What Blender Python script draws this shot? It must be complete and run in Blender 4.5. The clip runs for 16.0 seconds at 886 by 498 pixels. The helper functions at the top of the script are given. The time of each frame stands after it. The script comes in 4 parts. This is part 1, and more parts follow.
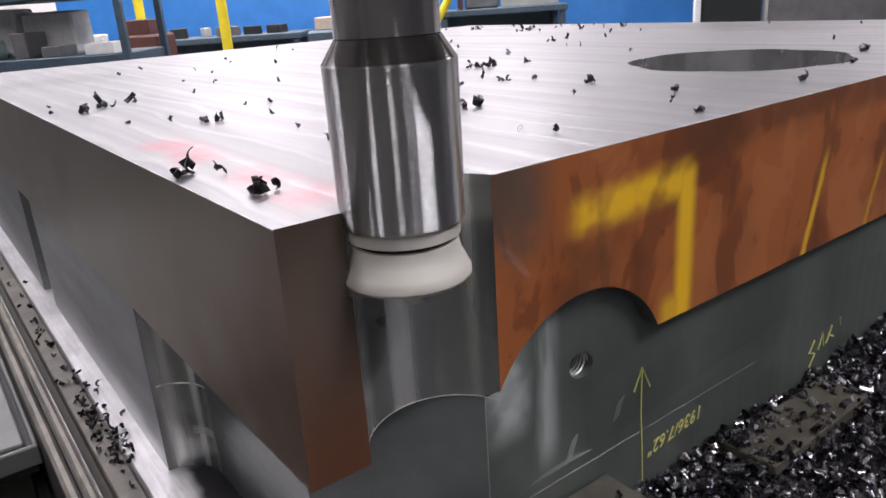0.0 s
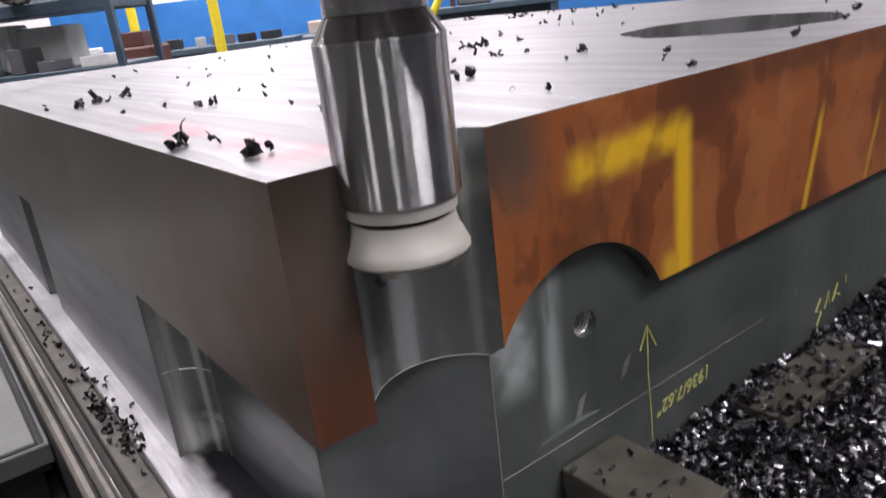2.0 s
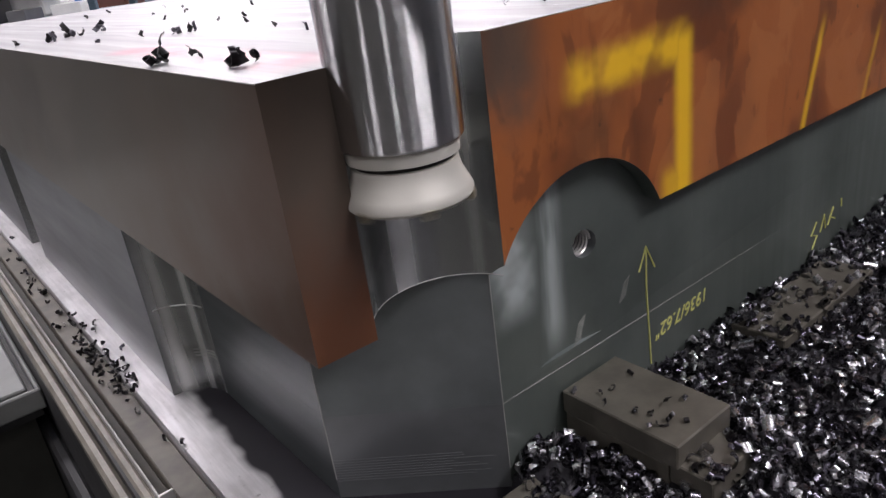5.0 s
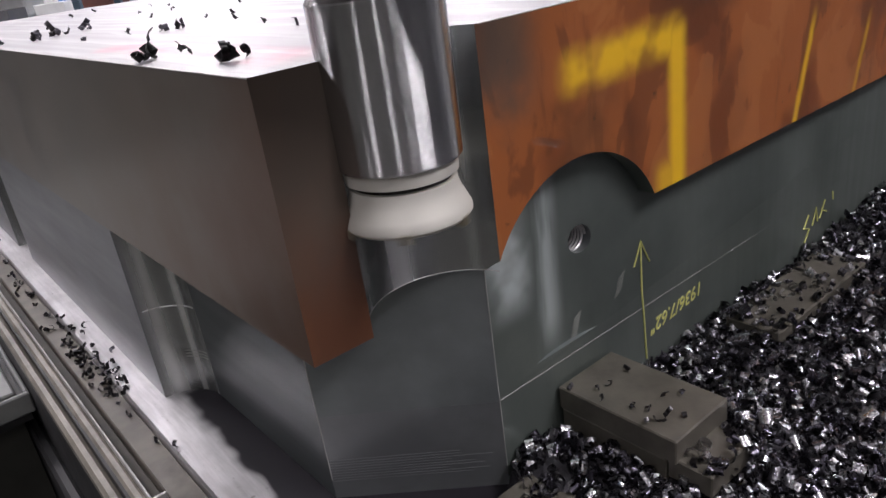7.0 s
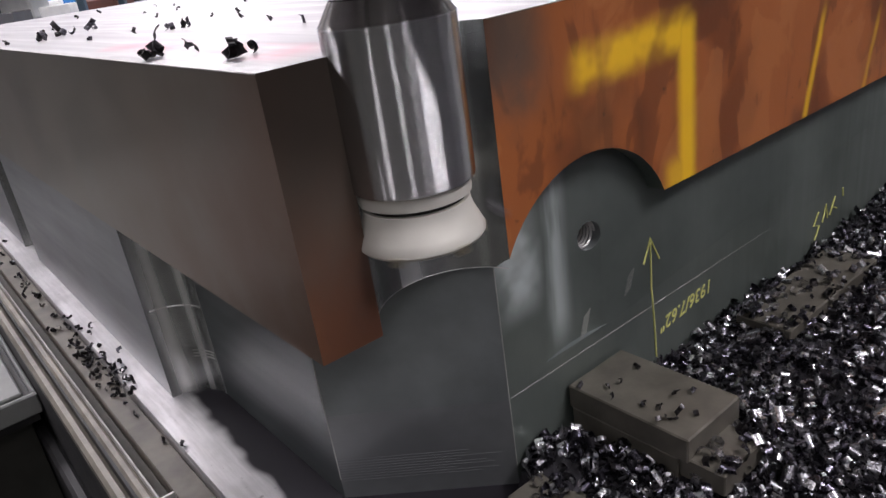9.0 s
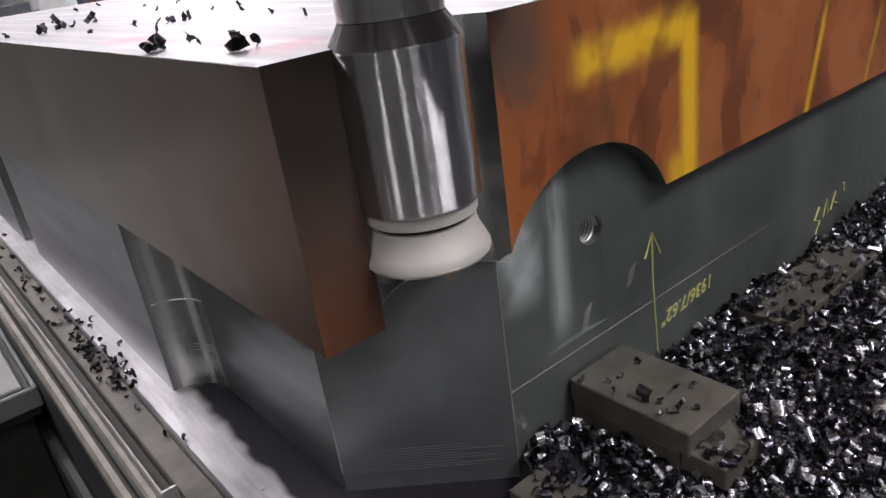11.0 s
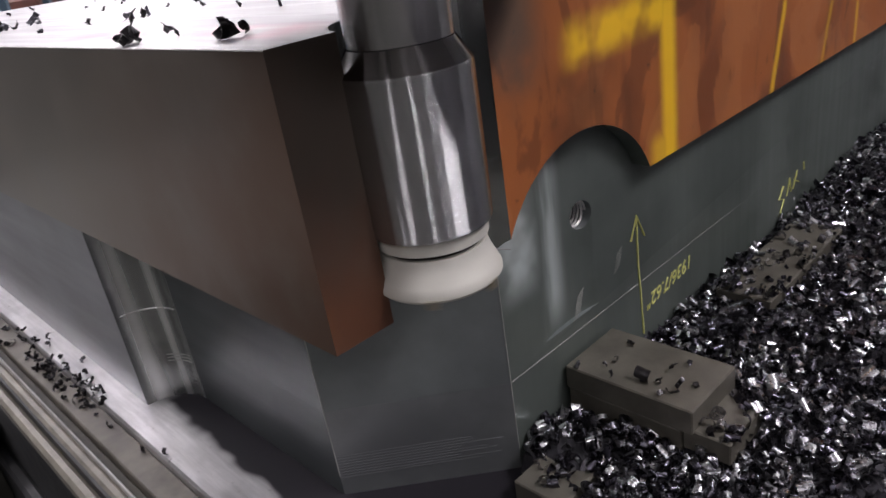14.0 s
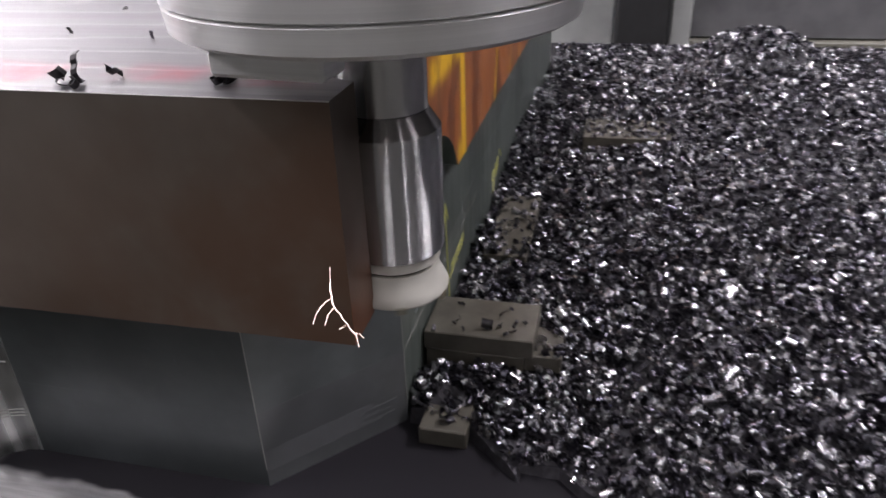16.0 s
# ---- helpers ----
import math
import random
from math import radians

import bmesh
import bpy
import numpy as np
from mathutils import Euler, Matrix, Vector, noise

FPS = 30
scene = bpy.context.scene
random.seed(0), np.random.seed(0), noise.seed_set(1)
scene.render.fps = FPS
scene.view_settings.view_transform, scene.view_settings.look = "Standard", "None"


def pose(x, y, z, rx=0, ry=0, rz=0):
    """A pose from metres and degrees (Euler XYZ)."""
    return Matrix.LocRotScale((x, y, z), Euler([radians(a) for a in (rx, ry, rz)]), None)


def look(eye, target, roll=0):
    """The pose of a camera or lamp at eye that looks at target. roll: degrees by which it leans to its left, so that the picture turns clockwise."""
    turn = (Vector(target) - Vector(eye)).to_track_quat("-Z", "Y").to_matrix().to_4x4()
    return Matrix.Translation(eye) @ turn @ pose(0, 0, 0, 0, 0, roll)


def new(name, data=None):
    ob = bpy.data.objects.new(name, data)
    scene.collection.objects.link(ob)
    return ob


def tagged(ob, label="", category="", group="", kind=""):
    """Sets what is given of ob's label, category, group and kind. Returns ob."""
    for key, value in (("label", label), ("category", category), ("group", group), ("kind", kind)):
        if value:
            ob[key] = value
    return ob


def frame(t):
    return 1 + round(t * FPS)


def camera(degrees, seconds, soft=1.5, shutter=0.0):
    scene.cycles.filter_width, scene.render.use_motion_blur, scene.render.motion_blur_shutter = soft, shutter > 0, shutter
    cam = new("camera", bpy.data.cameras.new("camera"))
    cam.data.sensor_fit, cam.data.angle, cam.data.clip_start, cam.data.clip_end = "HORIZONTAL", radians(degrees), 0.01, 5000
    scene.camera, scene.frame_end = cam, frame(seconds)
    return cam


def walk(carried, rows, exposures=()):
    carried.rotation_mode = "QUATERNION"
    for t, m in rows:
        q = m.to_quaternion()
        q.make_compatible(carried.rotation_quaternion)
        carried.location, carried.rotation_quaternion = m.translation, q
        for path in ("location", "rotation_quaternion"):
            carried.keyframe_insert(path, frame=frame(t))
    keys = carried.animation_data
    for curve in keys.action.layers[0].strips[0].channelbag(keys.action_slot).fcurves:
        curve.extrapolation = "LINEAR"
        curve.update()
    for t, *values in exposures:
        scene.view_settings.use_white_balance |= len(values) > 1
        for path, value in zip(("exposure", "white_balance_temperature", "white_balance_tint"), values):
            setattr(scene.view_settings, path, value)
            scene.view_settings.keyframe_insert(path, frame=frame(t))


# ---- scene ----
cam = camera(62.8, 16.0, 1.5, 0.5)
PATH = [
    (0, (-0.198, -0.48, 1.653), (0.913, 1.047, 0.993), -3.9),
    (0.5, (-0.196, -0.493, 1.657), (0.882, 1.038, 0.952), -4.4),
    (1, (-0.194, -0.489, 1.649), (0.889, 1.047, 0.963), -5.2),
    (1.5, (-0.196, -0.49, 1.638), (0.898, 1.077, 1.047), -6.0),
    (2, (-0.203, -0.492, 1.613), (0.898, 1.044, 0.958), -6.8),
    (2.5, (-0.204, -0.489, 1.598), (0.861, 1.041, 0.872), -7.7),
    (3, (-0.211, -0.488, 1.597), (0.876, 1.021, 0.858), -7.2),
    (3.5, (-0.211, -0.481, 1.591), (0.866, 1.021, 0.826), -7.2),
    (4, (-0.21, -0.481, 1.583), (0.875, 1.01, 0.808), -7.6),
    (6.5, (-0.21, -0.467, 1.571), (0.887, 1.01, 0.788), -8.0),
    (7, (-0.211, -0.468, 1.57), (0.9, 0.997, 0.785), -8.1),
    (7.5, (-0.211, -0.467, 1.57), (0.897, 0.999, 0.781), -8.4),
    (8, (-0.212, -0.465, 1.57), (0.898, 0.994, 0.771), -8.4),
    (8.5, (-0.212, -0.467, 1.568), (0.897, 1.0, 0.78), -8.5),
    (9, (-0.212, -0.462, 1.566), (0.89, 1.012, 0.783), -8.5),
    (11.5, (-0.215, -0.459, 1.566), (0.883, 1.009, 0.767), -8.4),
    (12, (-0.214, -0.453, 1.562), (0.875, 1.022, 0.763), -8.7),
    (12.5, (-0.214, -0.454, 1.562), (0.894, 0.999, 0.749), -8.8),
    (13, (-0.223, -0.45, 1.561), (0.908, 0.986, 0.75), -8.9),
    (13.5, (-0.24, -0.438, 1.57), (0.935, 0.965, 0.761), -8.5),
    (14, (-0.247, -0.418, 1.557), (0.965, 0.948, 0.743), -9.2),
    (14.5, (-0.261, -0.404, 1.569), (1.049, 0.867, 0.75), -8.6),
    (15, (-0.326, -0.329, 1.593), (1.127, 0.711, 0.695), -6.6),
    (15.5, (-0.439, -0.264, 1.624), (1.207, 0.454, 0.741), -4.9),
    (16, (-0.513, -0.214, 1.66), (1.2, 0.212, 0.72), -2.1),
]
EXPOSURES = [(0, -0.24, 6250, 19), (6.0, -0.16, 6250, 19), (16.0, -0.12, 6250, 19)]
walk(cam, [(t, look(eye, target, roll)) for t, eye, target, roll in PATH], EXPOSURES)

# ---- world and light ----
world = bpy.data.worlds.new("hall_air")
scene.world = world
world.use_nodes = True
world.node_tree.nodes["Background"].inputs[0].default_value = (0.8, 0.85, 1.0, 1)
world.node_tree.nodes["Background"].inputs[1].default_value = 0.02


def lamp(name, x, y, z, sx, sy, power, rz=0.0, colour=(1.0, 0.97, 0.94)):
    data = bpy.data.lights.new(name, "AREA")
    data.shape, data.size, data.size_y, data.energy, data.color = "RECTANGLE", sx, sy, power, colour
    ob = new(name, data)
    ob.matrix_basis = pose(x, y, z, 0, 0, rz)
    return ob


# assumed strip lights under the hall's ceiling, out of view: x, y, length, power
# the last three are added to streak the tool and brighten the table edge
STRIPS = [(-1.5, 1.6, 0.42), (2.2, 2.8, 0.65), (5.2, 5.6, 1.1), (-1.2, 5.2, 1.6), (2.6, 6.8, 1.4), (5.8, 1.5, 1.0), (-3.6, -0.6, 0.22), (1.6, -3.0, 1.7), (-2.6, -3.6, 0.12), (-0.6, -5.6, 0.15), (0.7, 7.8, 0.8)]
STRIP_Z, STRIP_POWER, STRIP_TURN = 5.2, 150.0, 38.0
for sx, sy, gain in STRIPS:
    lamp("ceiling_lamp", sx, sy, STRIP_Z - 0.09, 2.4, 0.3, STRIP_POWER * gain, STRIP_TURN)


# ---- materials ----
class Nodes:
    """A small builder for node materials."""

    def __init__(self, name, rough=0.5, metal=0.0, colour=(0.5, 0.5, 0.5)):
        self.mat = bpy.data.materials.new(name)
        self.mat.use_nodes = True
        self.tree = self.mat.node_tree
        self.bsdf = self.tree.nodes["Principled BSDF"]
        self.put("Base Color", (*colour, 1))
        self.put("Roughness", rough)
        self.put("Metallic", metal)
        self.coord = self.tree.nodes.new("ShaderNodeTexCoord").outputs["Object"]
        self.split = None

    def put(self, socket, value):
        self.link(self.bsdf.inputs[socket], value)

    def link(self, socket, value):
        if isinstance(value, bpy.types.NodeSocket):
            self.tree.links.new(value, socket)
        else:
            socket.default_value = value

    def xyz(self, k):
        if self.split is None:
            self.split = self.tree.nodes.new("ShaderNodeSeparateXYZ")
            self.tree.links.new(self.coord, self.split.inputs[0])
        return self.split.outputs[k]

    def math(self, op, a, b=0.0, c=0.0):
        n = self.tree.nodes.new("ShaderNodeMath")
        n.operation = op
        for socket, v in zip(n.inputs, (a, b, c)):
            self.link(socket, v)
        return n.outputs[0]

    def stretch(self, sx, sy, sz):
        n = self.tree.nodes.new("ShaderNodeMapping")
        n.inputs["Scale"].default_value = (sx, sy, sz)
        self.tree.links.new(self.coord, n.inputs[0])
        return n.outputs[0]

    def noise(self, scale, detail=4.0, rough=0.55, coord=None, distort=0.0):
        n = self.tree.nodes.new("ShaderNodeTexNoise")
        n.inputs["Scale"].default_value, n.inputs["Detail"].default_value = scale, detail
        n.inputs["Roughness"].default_value, n.inputs["Distortion"].default_value = rough, distort
        self.tree.links.new(coord or self.coord, n.inputs["Vector"])
        return n.outputs["Fac"]

    def ramp(self, v, a, b, lo=0.0, hi=1.0):
        n = self.tree.nodes.new("ShaderNodeMapRange")
        n.interpolation_type = "SMOOTHSTEP"
        for k, w in zip(("Value", "From Min", "From Max", "To Min", "To Max"), (v, a, b, lo, hi)):
            self.link(n.inputs[k], w)
        return n.outputs[0]

    def mix(self, f, a, b):
        n = self.tree.nodes.new("ShaderNodeMix")
        n.data_type = "RGBA"
        self.link(n.inputs[0], f)
        self.link(n.inputs[6], (*a, 1) if isinstance(a, tuple) else a)
        self.link(n.inputs[7], (*b, 1) if isinstance(b, tuple) else b)
        return n.outputs[2]

    def mul(self, *values):
        out = values[0]
        for v in values[1:]:
            out = self.math("MULTIPLY", out, v)
        return out

    def band(self, v, a, b, soft):
        return self.mul(self.ramp(v, a - soft, a + soft), self.ramp(v, b - soft, b + soft, 1.0, 0.0))

    def island(self):
        return self.tree.nodes.new("ShaderNodeNewGeometry").outputs["Random Per Island"]

    def bump(self, height, strength=0.3, distance=0.002):
        n = self.tree.nodes.new("ShaderNodeBump")
        n.inputs["Strength"].default_value, n.inputs["Distance"].default_value = strength, distance
        self.tree.links.new(height, n.inputs["Height"])
        self.put("Normal", n.outputs[0])


def plain(name, colour, rough=0.5, metal=0.0, vary=0.25, scale=20.0, relief=0.15):
    """A painted or bare surface with grain at two scales."""
    m = Nodes(name, rough, metal)
    f = m.math("ADD", m.mul(m.noise(scale), 0.6), m.mul(m.noise(scale * 0.12, 3.0), 0.4))
    dark = tuple(c * (1 - vary) for c in colour)
    light = tuple(min(1.0, c * (1 + vary)) for c in colour)
    m.put("Base Color", m.mix(m.ramp(f, 0.3, 0.7), dark, light))
    m.put("Roughness", m.ramp(f, 0.2, 0.8, max(0.05, rough - 0.1), min(1.0, rough + 0.1)))
    if relief:
        m.bump(m.noise(scale * 4), relief, 0.001)
    return m.mat


def make_top_steel():
    m = Nodes("face_milled_steel", 0.3, 0.5)
    streak = m.noise(1.0, 5.0, 0.6, m.stretch(34.0, 1.1, 1.0))
    fine = m.noise(1.0, 3.0, 0.6, m.stretch(420.0, 6.0, 1.0))
    cloud = m.noise(2.2, 4.0)
    base = m.mix(m.ramp(cloud, 0.3, 0.7), (0.172, 0.168, 0.177), (0.216, 0.210, 0.221))
    base = m.mix(m.mul(m.ramp(streak, 0.50, 0.72), 0.22), base, (0.170, 0.165, 0.172))
    # ridges between the passes of the face mill, a hand's width apart
    lane = m.math("ADD", m.xyz(0), m.mul(m.math("SUBTRACT", m.noise(1.0, 3.0, 0.5, m.stretch(4.0, 2.2, 1.0)), 0.5), 0.10))
    saw = m.math("FRACT", m.math("MULTIPLY", m.math("ADD", lane, 10.0), 1.0 / 0.068))
    ridge = m.mul(m.ramp(saw, 0.0, 0.10), m.ramp(saw, 0.12, 0.34, 1.0, 0.0), m.ramp(m.xyz(0), 0.35, 0.8, 1.0, 0.12))
    trough = m.mul(m.ramp(saw, 0.34, 0.62), m.ramp(saw, 0.85, 1.0, 1.0, 0.0), m.ramp(m.xyz(0), 0.3, 0.7, 1.0, 0.1))
    # the ridges' glint is painted as darker and lighter stripes, weaker along x
    base = m.mix(m.mul(trough, 0.25), base, (0.165, 0.160, 0.166))
    base = m.mix(m.mul(ridge, 0.26), base, (0.42, 0.41, 0.42))
    # a smear of red layout dye near the corner
    dye_x = m.math("ADD", m.xyz(0), m.mul(m.math("SUBTRACT", m.noise(14.0), 0.5), 0.06))
    dye = m.mul(m.band(dye_x, 0.038, 0.092, 0.014), m.band(m.xyz(1), 0.05, 0.47, 0.05), m.ramp(m.noise(7.0), 0.30, 0.55))
    base = m.mix(m.mul(dye, 0.65), base, (0.36, 0.040, 0.07))
    m.put("Base Color", base)
    m.put("Roughness", m.ramp(m.math("ADD", m.mul(streak, 0.6), m.mul(cloud, 0.4)), 0.3, 0.7, 0.34, 0.52))
    m.bump(m.math("ADD", m.math("ADD", streak, m.mul(ridge, 0.6)), m.mul(fine, 0.10)), 0.22, 0.003)
    return m.mat


def make_side_steel():
    """Ground steel of the long face, stained brown towards its lower corner."""
    m = Nodes("dull_ground_steel", 0.40, 0.7)
    cloud = m.noise(5.0, 5.0)
    grain = m.noise(1.0, 4.0, 0.6, m.stretch(10.0, 30.0, 160.0))
    base = m.mix(m.ramp(cloud, 0.3, 0.7), (0.172, 0.154, 0.134), (0.245, 0.222, 0.194))
    near = m.ramp(m.math("ADD", m.mul(m.xyz(1), 1.0), m.mul(m.math("SUBTRACT", m.xyz(2), 1.27), 1.2)), 0.10, 0.75, 1.0, 0.0)
    rust = m.mul(near, m.ramp(m.noise(3.4, 5.0), 0.24, 0.54))
    base = m.mix(m.mul(rust, 0.80), base, (0.135, 0.066, 0.037))
    m.put("Base Color", base)
    m.put("Roughness", m.ramp(cloud, 0.3, 0.7, 0.34, 0.46))
    m.bump(grain, 0.04, 0.001)
    return m.mat


def make_rust():
    """Oiled rust and mill scale with sprayed yellow strokes."""
    m = Nodes("oiled_rusty_scale", 0.42, 0.0)
    x, z = m.xyz(0), m.xyz(2)
    wob = m.math("SUBTRACT", m.noise(22.0, 4.0), 0.5)
    big = m.noise(7.5, 2.5, 0.5, m.stretch(1.0, 1.0, 0.8))
    run = m.noise(1.0, 5.0, 0.6, m.stretch(16.0, 1.0, 2.6))
    base = m.mix(m.ramp(big, 0.40, 0.52), (0.170, 0.051, 0.017), (0.295, 0.091, 0.025))
    flake = m.noise(5.0, 5.0, 0.5, m.stretch(1.6, 1.0, 0.9), 0.6)
    base = m.mix(m.mul(m.ramp(flake, 0.535, 0.56), 0.55), base, (0.36, 0.128, 0.040))
    base = m.mix(m.mul(m.ramp(flake, 0.40, 0.43, 1.0, 0.0), 0.6), base, (0.115, 0.036, 0.014))
    base = m.mix(m.mul(m.ramp(run, 0.60, 0.68), 0.45), base, (0.11, 0.036, 0.014))
    pits = m.ramp(m.noise(30.0, 3.0), 0.68, 0.74)
    base = m.mix(m.mul(pits, 0.7), base, (0.05, 0.022, 0.014))
    # dark mill scale left at the corner and beside the cut
    edge = m.math("ADD", x, m.mul(wob, 0.02))
    scale_zone = m.mul(m.ramp(edge, 0.075, 0.11, 1.0, 0.0), m.ramp(m.math("ADD", z, m.mul(wob, 0.12)), 1.28, 1.36, 0.88, 0.96))
    patch = m.mul(m.band(edge, 0.20, 0.275, 0.03), m.ramp(m.math("ADD", z, m.mul(wob, 0.10)), 1.385, 1.46))
    crust = m.mix(m.ramp(m.math("ADD", z, m.mul(wob, 0.10)), 1.29, 1.43), (0.080, 0.036, 0.020), (0.078, 0.062, 0.049))
    base = m.mix(m.math("MAXIMUM", scale_zone, m.mul(patch, 0.85)), base, crust)
    under = m.mul(m.band(edge, 0.285, 0.40, 0.03), m.band(m.math("ADD", z, m.mul(wob, 0.06)), 1.28, 1.415, 0.02), m.ramp(m.noise(9.0, 3.0), 0.3, 0.55))
    base = m.mix(m.mul(under, 0.6), base, (0.085, 0.032, 0.014))
    crown = m.mul(m.ramp(m.math("ADD", z, m.mul(wob, 0.07)), 1.445, 1.485), m.ramp(m.noise(5.0, 3.0), 0.30, 0.52), m.ramp(x, 0.40, 0.56))
    base = m.mix(m.mul(crown, 0.7), base, (0.080, 0.031, 0.016))
    # sprayed strokes: a hook with a long leg, and thin runs further along
    z2 = m.math("ADD", z, m.mul(wob, 0.014))
    x2 = m.math("ADD", x, m.mul(wob, 0.008))
    mist = m.ramp(m.noise(19.0, 2.0), 0.32, 0.58, 0.25, 1.0)
    top_c = m.math("SUBTRACT", z2, m.mul(m.math("SUBTRACT", x, 0.4), 0.03))
    bar = m.mul(m.band(x2, 0.315, 0.505, 0.018), m.band(top_c, 1.418, 1.456, 0.013), mist)
    leg = m.mul(m.band(x2, 0.487, 0.517, 0.010), m.band(z2, 1.20, 1.452, 0.012))
    foot = m.mul(m.band(x2, 0.462, 0.50, 0.012), m.band(z2, 1.26, 1.30, 0.012), 0.7)
    paint = m.math("MAXIMUM", m.math("MAXIMUM", bar, leg), foot)
    for x0, slant, wide, top, gain in ((0.779, 0.30, 0.012, 1.43, 0.8), (0.966, 0.34, 0.010, 1.40, 0.5), (1.112, 0.04, 0.010, 1.38, 0.6), (1.285, 0.1, 0.012, 1.40, 0.6), (1.42, 0.05, 0.01, 1.45, 0.5)):
        centre = m.math("SUBTRACT", x2, m.mul(m.math("SUBTRACT", z, 1.27), slant))
        paint = m.math("MAXIMUM", paint, m.mul(m.band(centre, x0, x0 + wide, 0.006), m.ramp(z2, top - 0.05, top, gain, 0.0)))
    base = m.mix(m.mul(paint, 0.92), base, (0.78, 0.47, 0.012))
    m.put("Base Color", base)
    m.put("Roughness", m.ramp(big, 0.3, 0.7, 0.30, 0.52))
    m.bump(m.math("ADD", m.mul(run, 0.4), m.mul(m.noise(60.0), 0.6)), 0.18, 0.002)
    return m.mat


def make_machined(name, colour, rough, metal, across=(3.0, 3.0, 200.0), strength=0.08):
    m = Nodes(name, rough, metal)
    cloud = m.noise(6.0, 5.0)
    lines = m.noise(1.0, 4.0, 0.6, m.stretch(*across))
    base = m.mix(m.ramp(cloud, 0.3, 0.7), tuple(c * 0.78 for c in colour), tuple(min(1, c * 1.2) for c in colour))
    scuff = m.mul(m.ramp(m.noise(1.0, 6.0, 0.7, m.stretch(40.0, 40.0, 9.0)), 0.66, 0.74), 0.25)
    m.put("Base Color", m.mix(scuff, base, tuple(min(1, c * 2.0) for c in colour)))
    m.put("Roughness", m.ramp(m.math("ADD", m.mul(cloud, 0.5), m.mul(lines, 0.5)), 0.3, 0.7, rough - 0.07, rough + 0.09))
    m.bump(lines, strength, 0.001)
    return m.mat


def make_turned(name, colour, rough, spread=0.75):
    """Turned steel: the fine rings round the axis draw reflections out along it."""
    m = Nodes(name, rough, 1.0)
    rings = m.noise(1.0, 4.0, 0.6, m.stretch(1.5, 1.5, 240.0))
    cloud = m.noise(14.0, 4.0)
    tone = m.ramp(m.math("ADD", m.mul(rings, 0.5), m.mul(cloud, 0.5)), 0.35, 0.65)
    gloss = m.tree.nodes.new("ShaderNodeBsdfAnisotropic")
    m.link(gloss.inputs["Color"], m.mix(tone, tuple(c * 0.90 for c in colour), tuple(min(1, c * 1.05) for c in colour)))
    gloss.inputs["Roughness"].default_value = rough
    gloss.inputs["Anisotropy"].default_value = spread
    tangent = m.tree.nodes.new("ShaderNodeTangent")
    tangent.direction_type, tangent.axis = "RADIAL", "Z"
    m.tree.links.new(tangent.outputs[0], gloss.inputs["Tangent"])
    m.tree.links.new(gloss.outputs[0], m.tree.nodes["Material Output"].inputs["Surface"])
    m.tree.nodes.remove(m.bsdf)
    return m.mat


def make_fluted():
    """Freshly plunged steel: upright tool marks, and reflections painted as light and dark bands."""
    m = Nodes("fresh_cut_steel", 0.2, 0.75)
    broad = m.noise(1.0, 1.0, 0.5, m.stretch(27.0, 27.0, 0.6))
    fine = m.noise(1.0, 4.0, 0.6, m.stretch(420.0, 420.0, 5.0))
    # the curved wall's reflections go into the base colour along the broad marks
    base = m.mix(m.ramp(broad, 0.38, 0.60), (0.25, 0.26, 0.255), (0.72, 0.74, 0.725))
    m.put("Base Color", m.mix(m.mul(m.ramp(fine, 0.5, 0.75), 0.06), base, (0.24, 0.245, 0.24)))
    m.put("Roughness", m.ramp(broad, 0.3, 0.7, 0.24, 0.32))
    m.bump(broad, 0.28, 0.003)
    return m.mat


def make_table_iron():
    """Bright scraped iron, with the die's shade on the table painted in near-black."""
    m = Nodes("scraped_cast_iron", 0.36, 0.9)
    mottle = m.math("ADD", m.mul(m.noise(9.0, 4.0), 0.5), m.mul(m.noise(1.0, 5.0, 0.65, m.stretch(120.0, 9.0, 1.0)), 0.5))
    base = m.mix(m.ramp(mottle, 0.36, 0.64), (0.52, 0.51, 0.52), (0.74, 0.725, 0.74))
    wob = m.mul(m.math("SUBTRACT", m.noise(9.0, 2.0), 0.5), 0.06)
    # painted shade beside the die's foot, ending near y 0.5
    foot_shade = m.mul(m.ramp(m.math("ADD", m.xyz(0), wob), 0.002, 0.022), m.ramp(m.math("ADD", m.xyz(1), wob), 0.50, 0.57, 1.0, 0.0))
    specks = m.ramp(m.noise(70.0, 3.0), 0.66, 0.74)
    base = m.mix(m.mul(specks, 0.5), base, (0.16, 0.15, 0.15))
    m.put("Base Color", m.mix(foot_shade, base, (0.014, 0.013, 0.016)))
    m.put("Metallic", m.ramp(foot_shade, 0.0, 1.0, 0.9, 0.0))
    m.put("Specular IOR Level", m.ramp(foot_shade, 0.0, 1.0, 0.5, 0.15))
    m.put("Roughness", m.math("MAXIMUM", m.ramp(mottle, 0.3, 0.7, 0.30, 0.44), m.mul(foot_shade, 0.6)))
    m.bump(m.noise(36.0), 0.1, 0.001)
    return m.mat


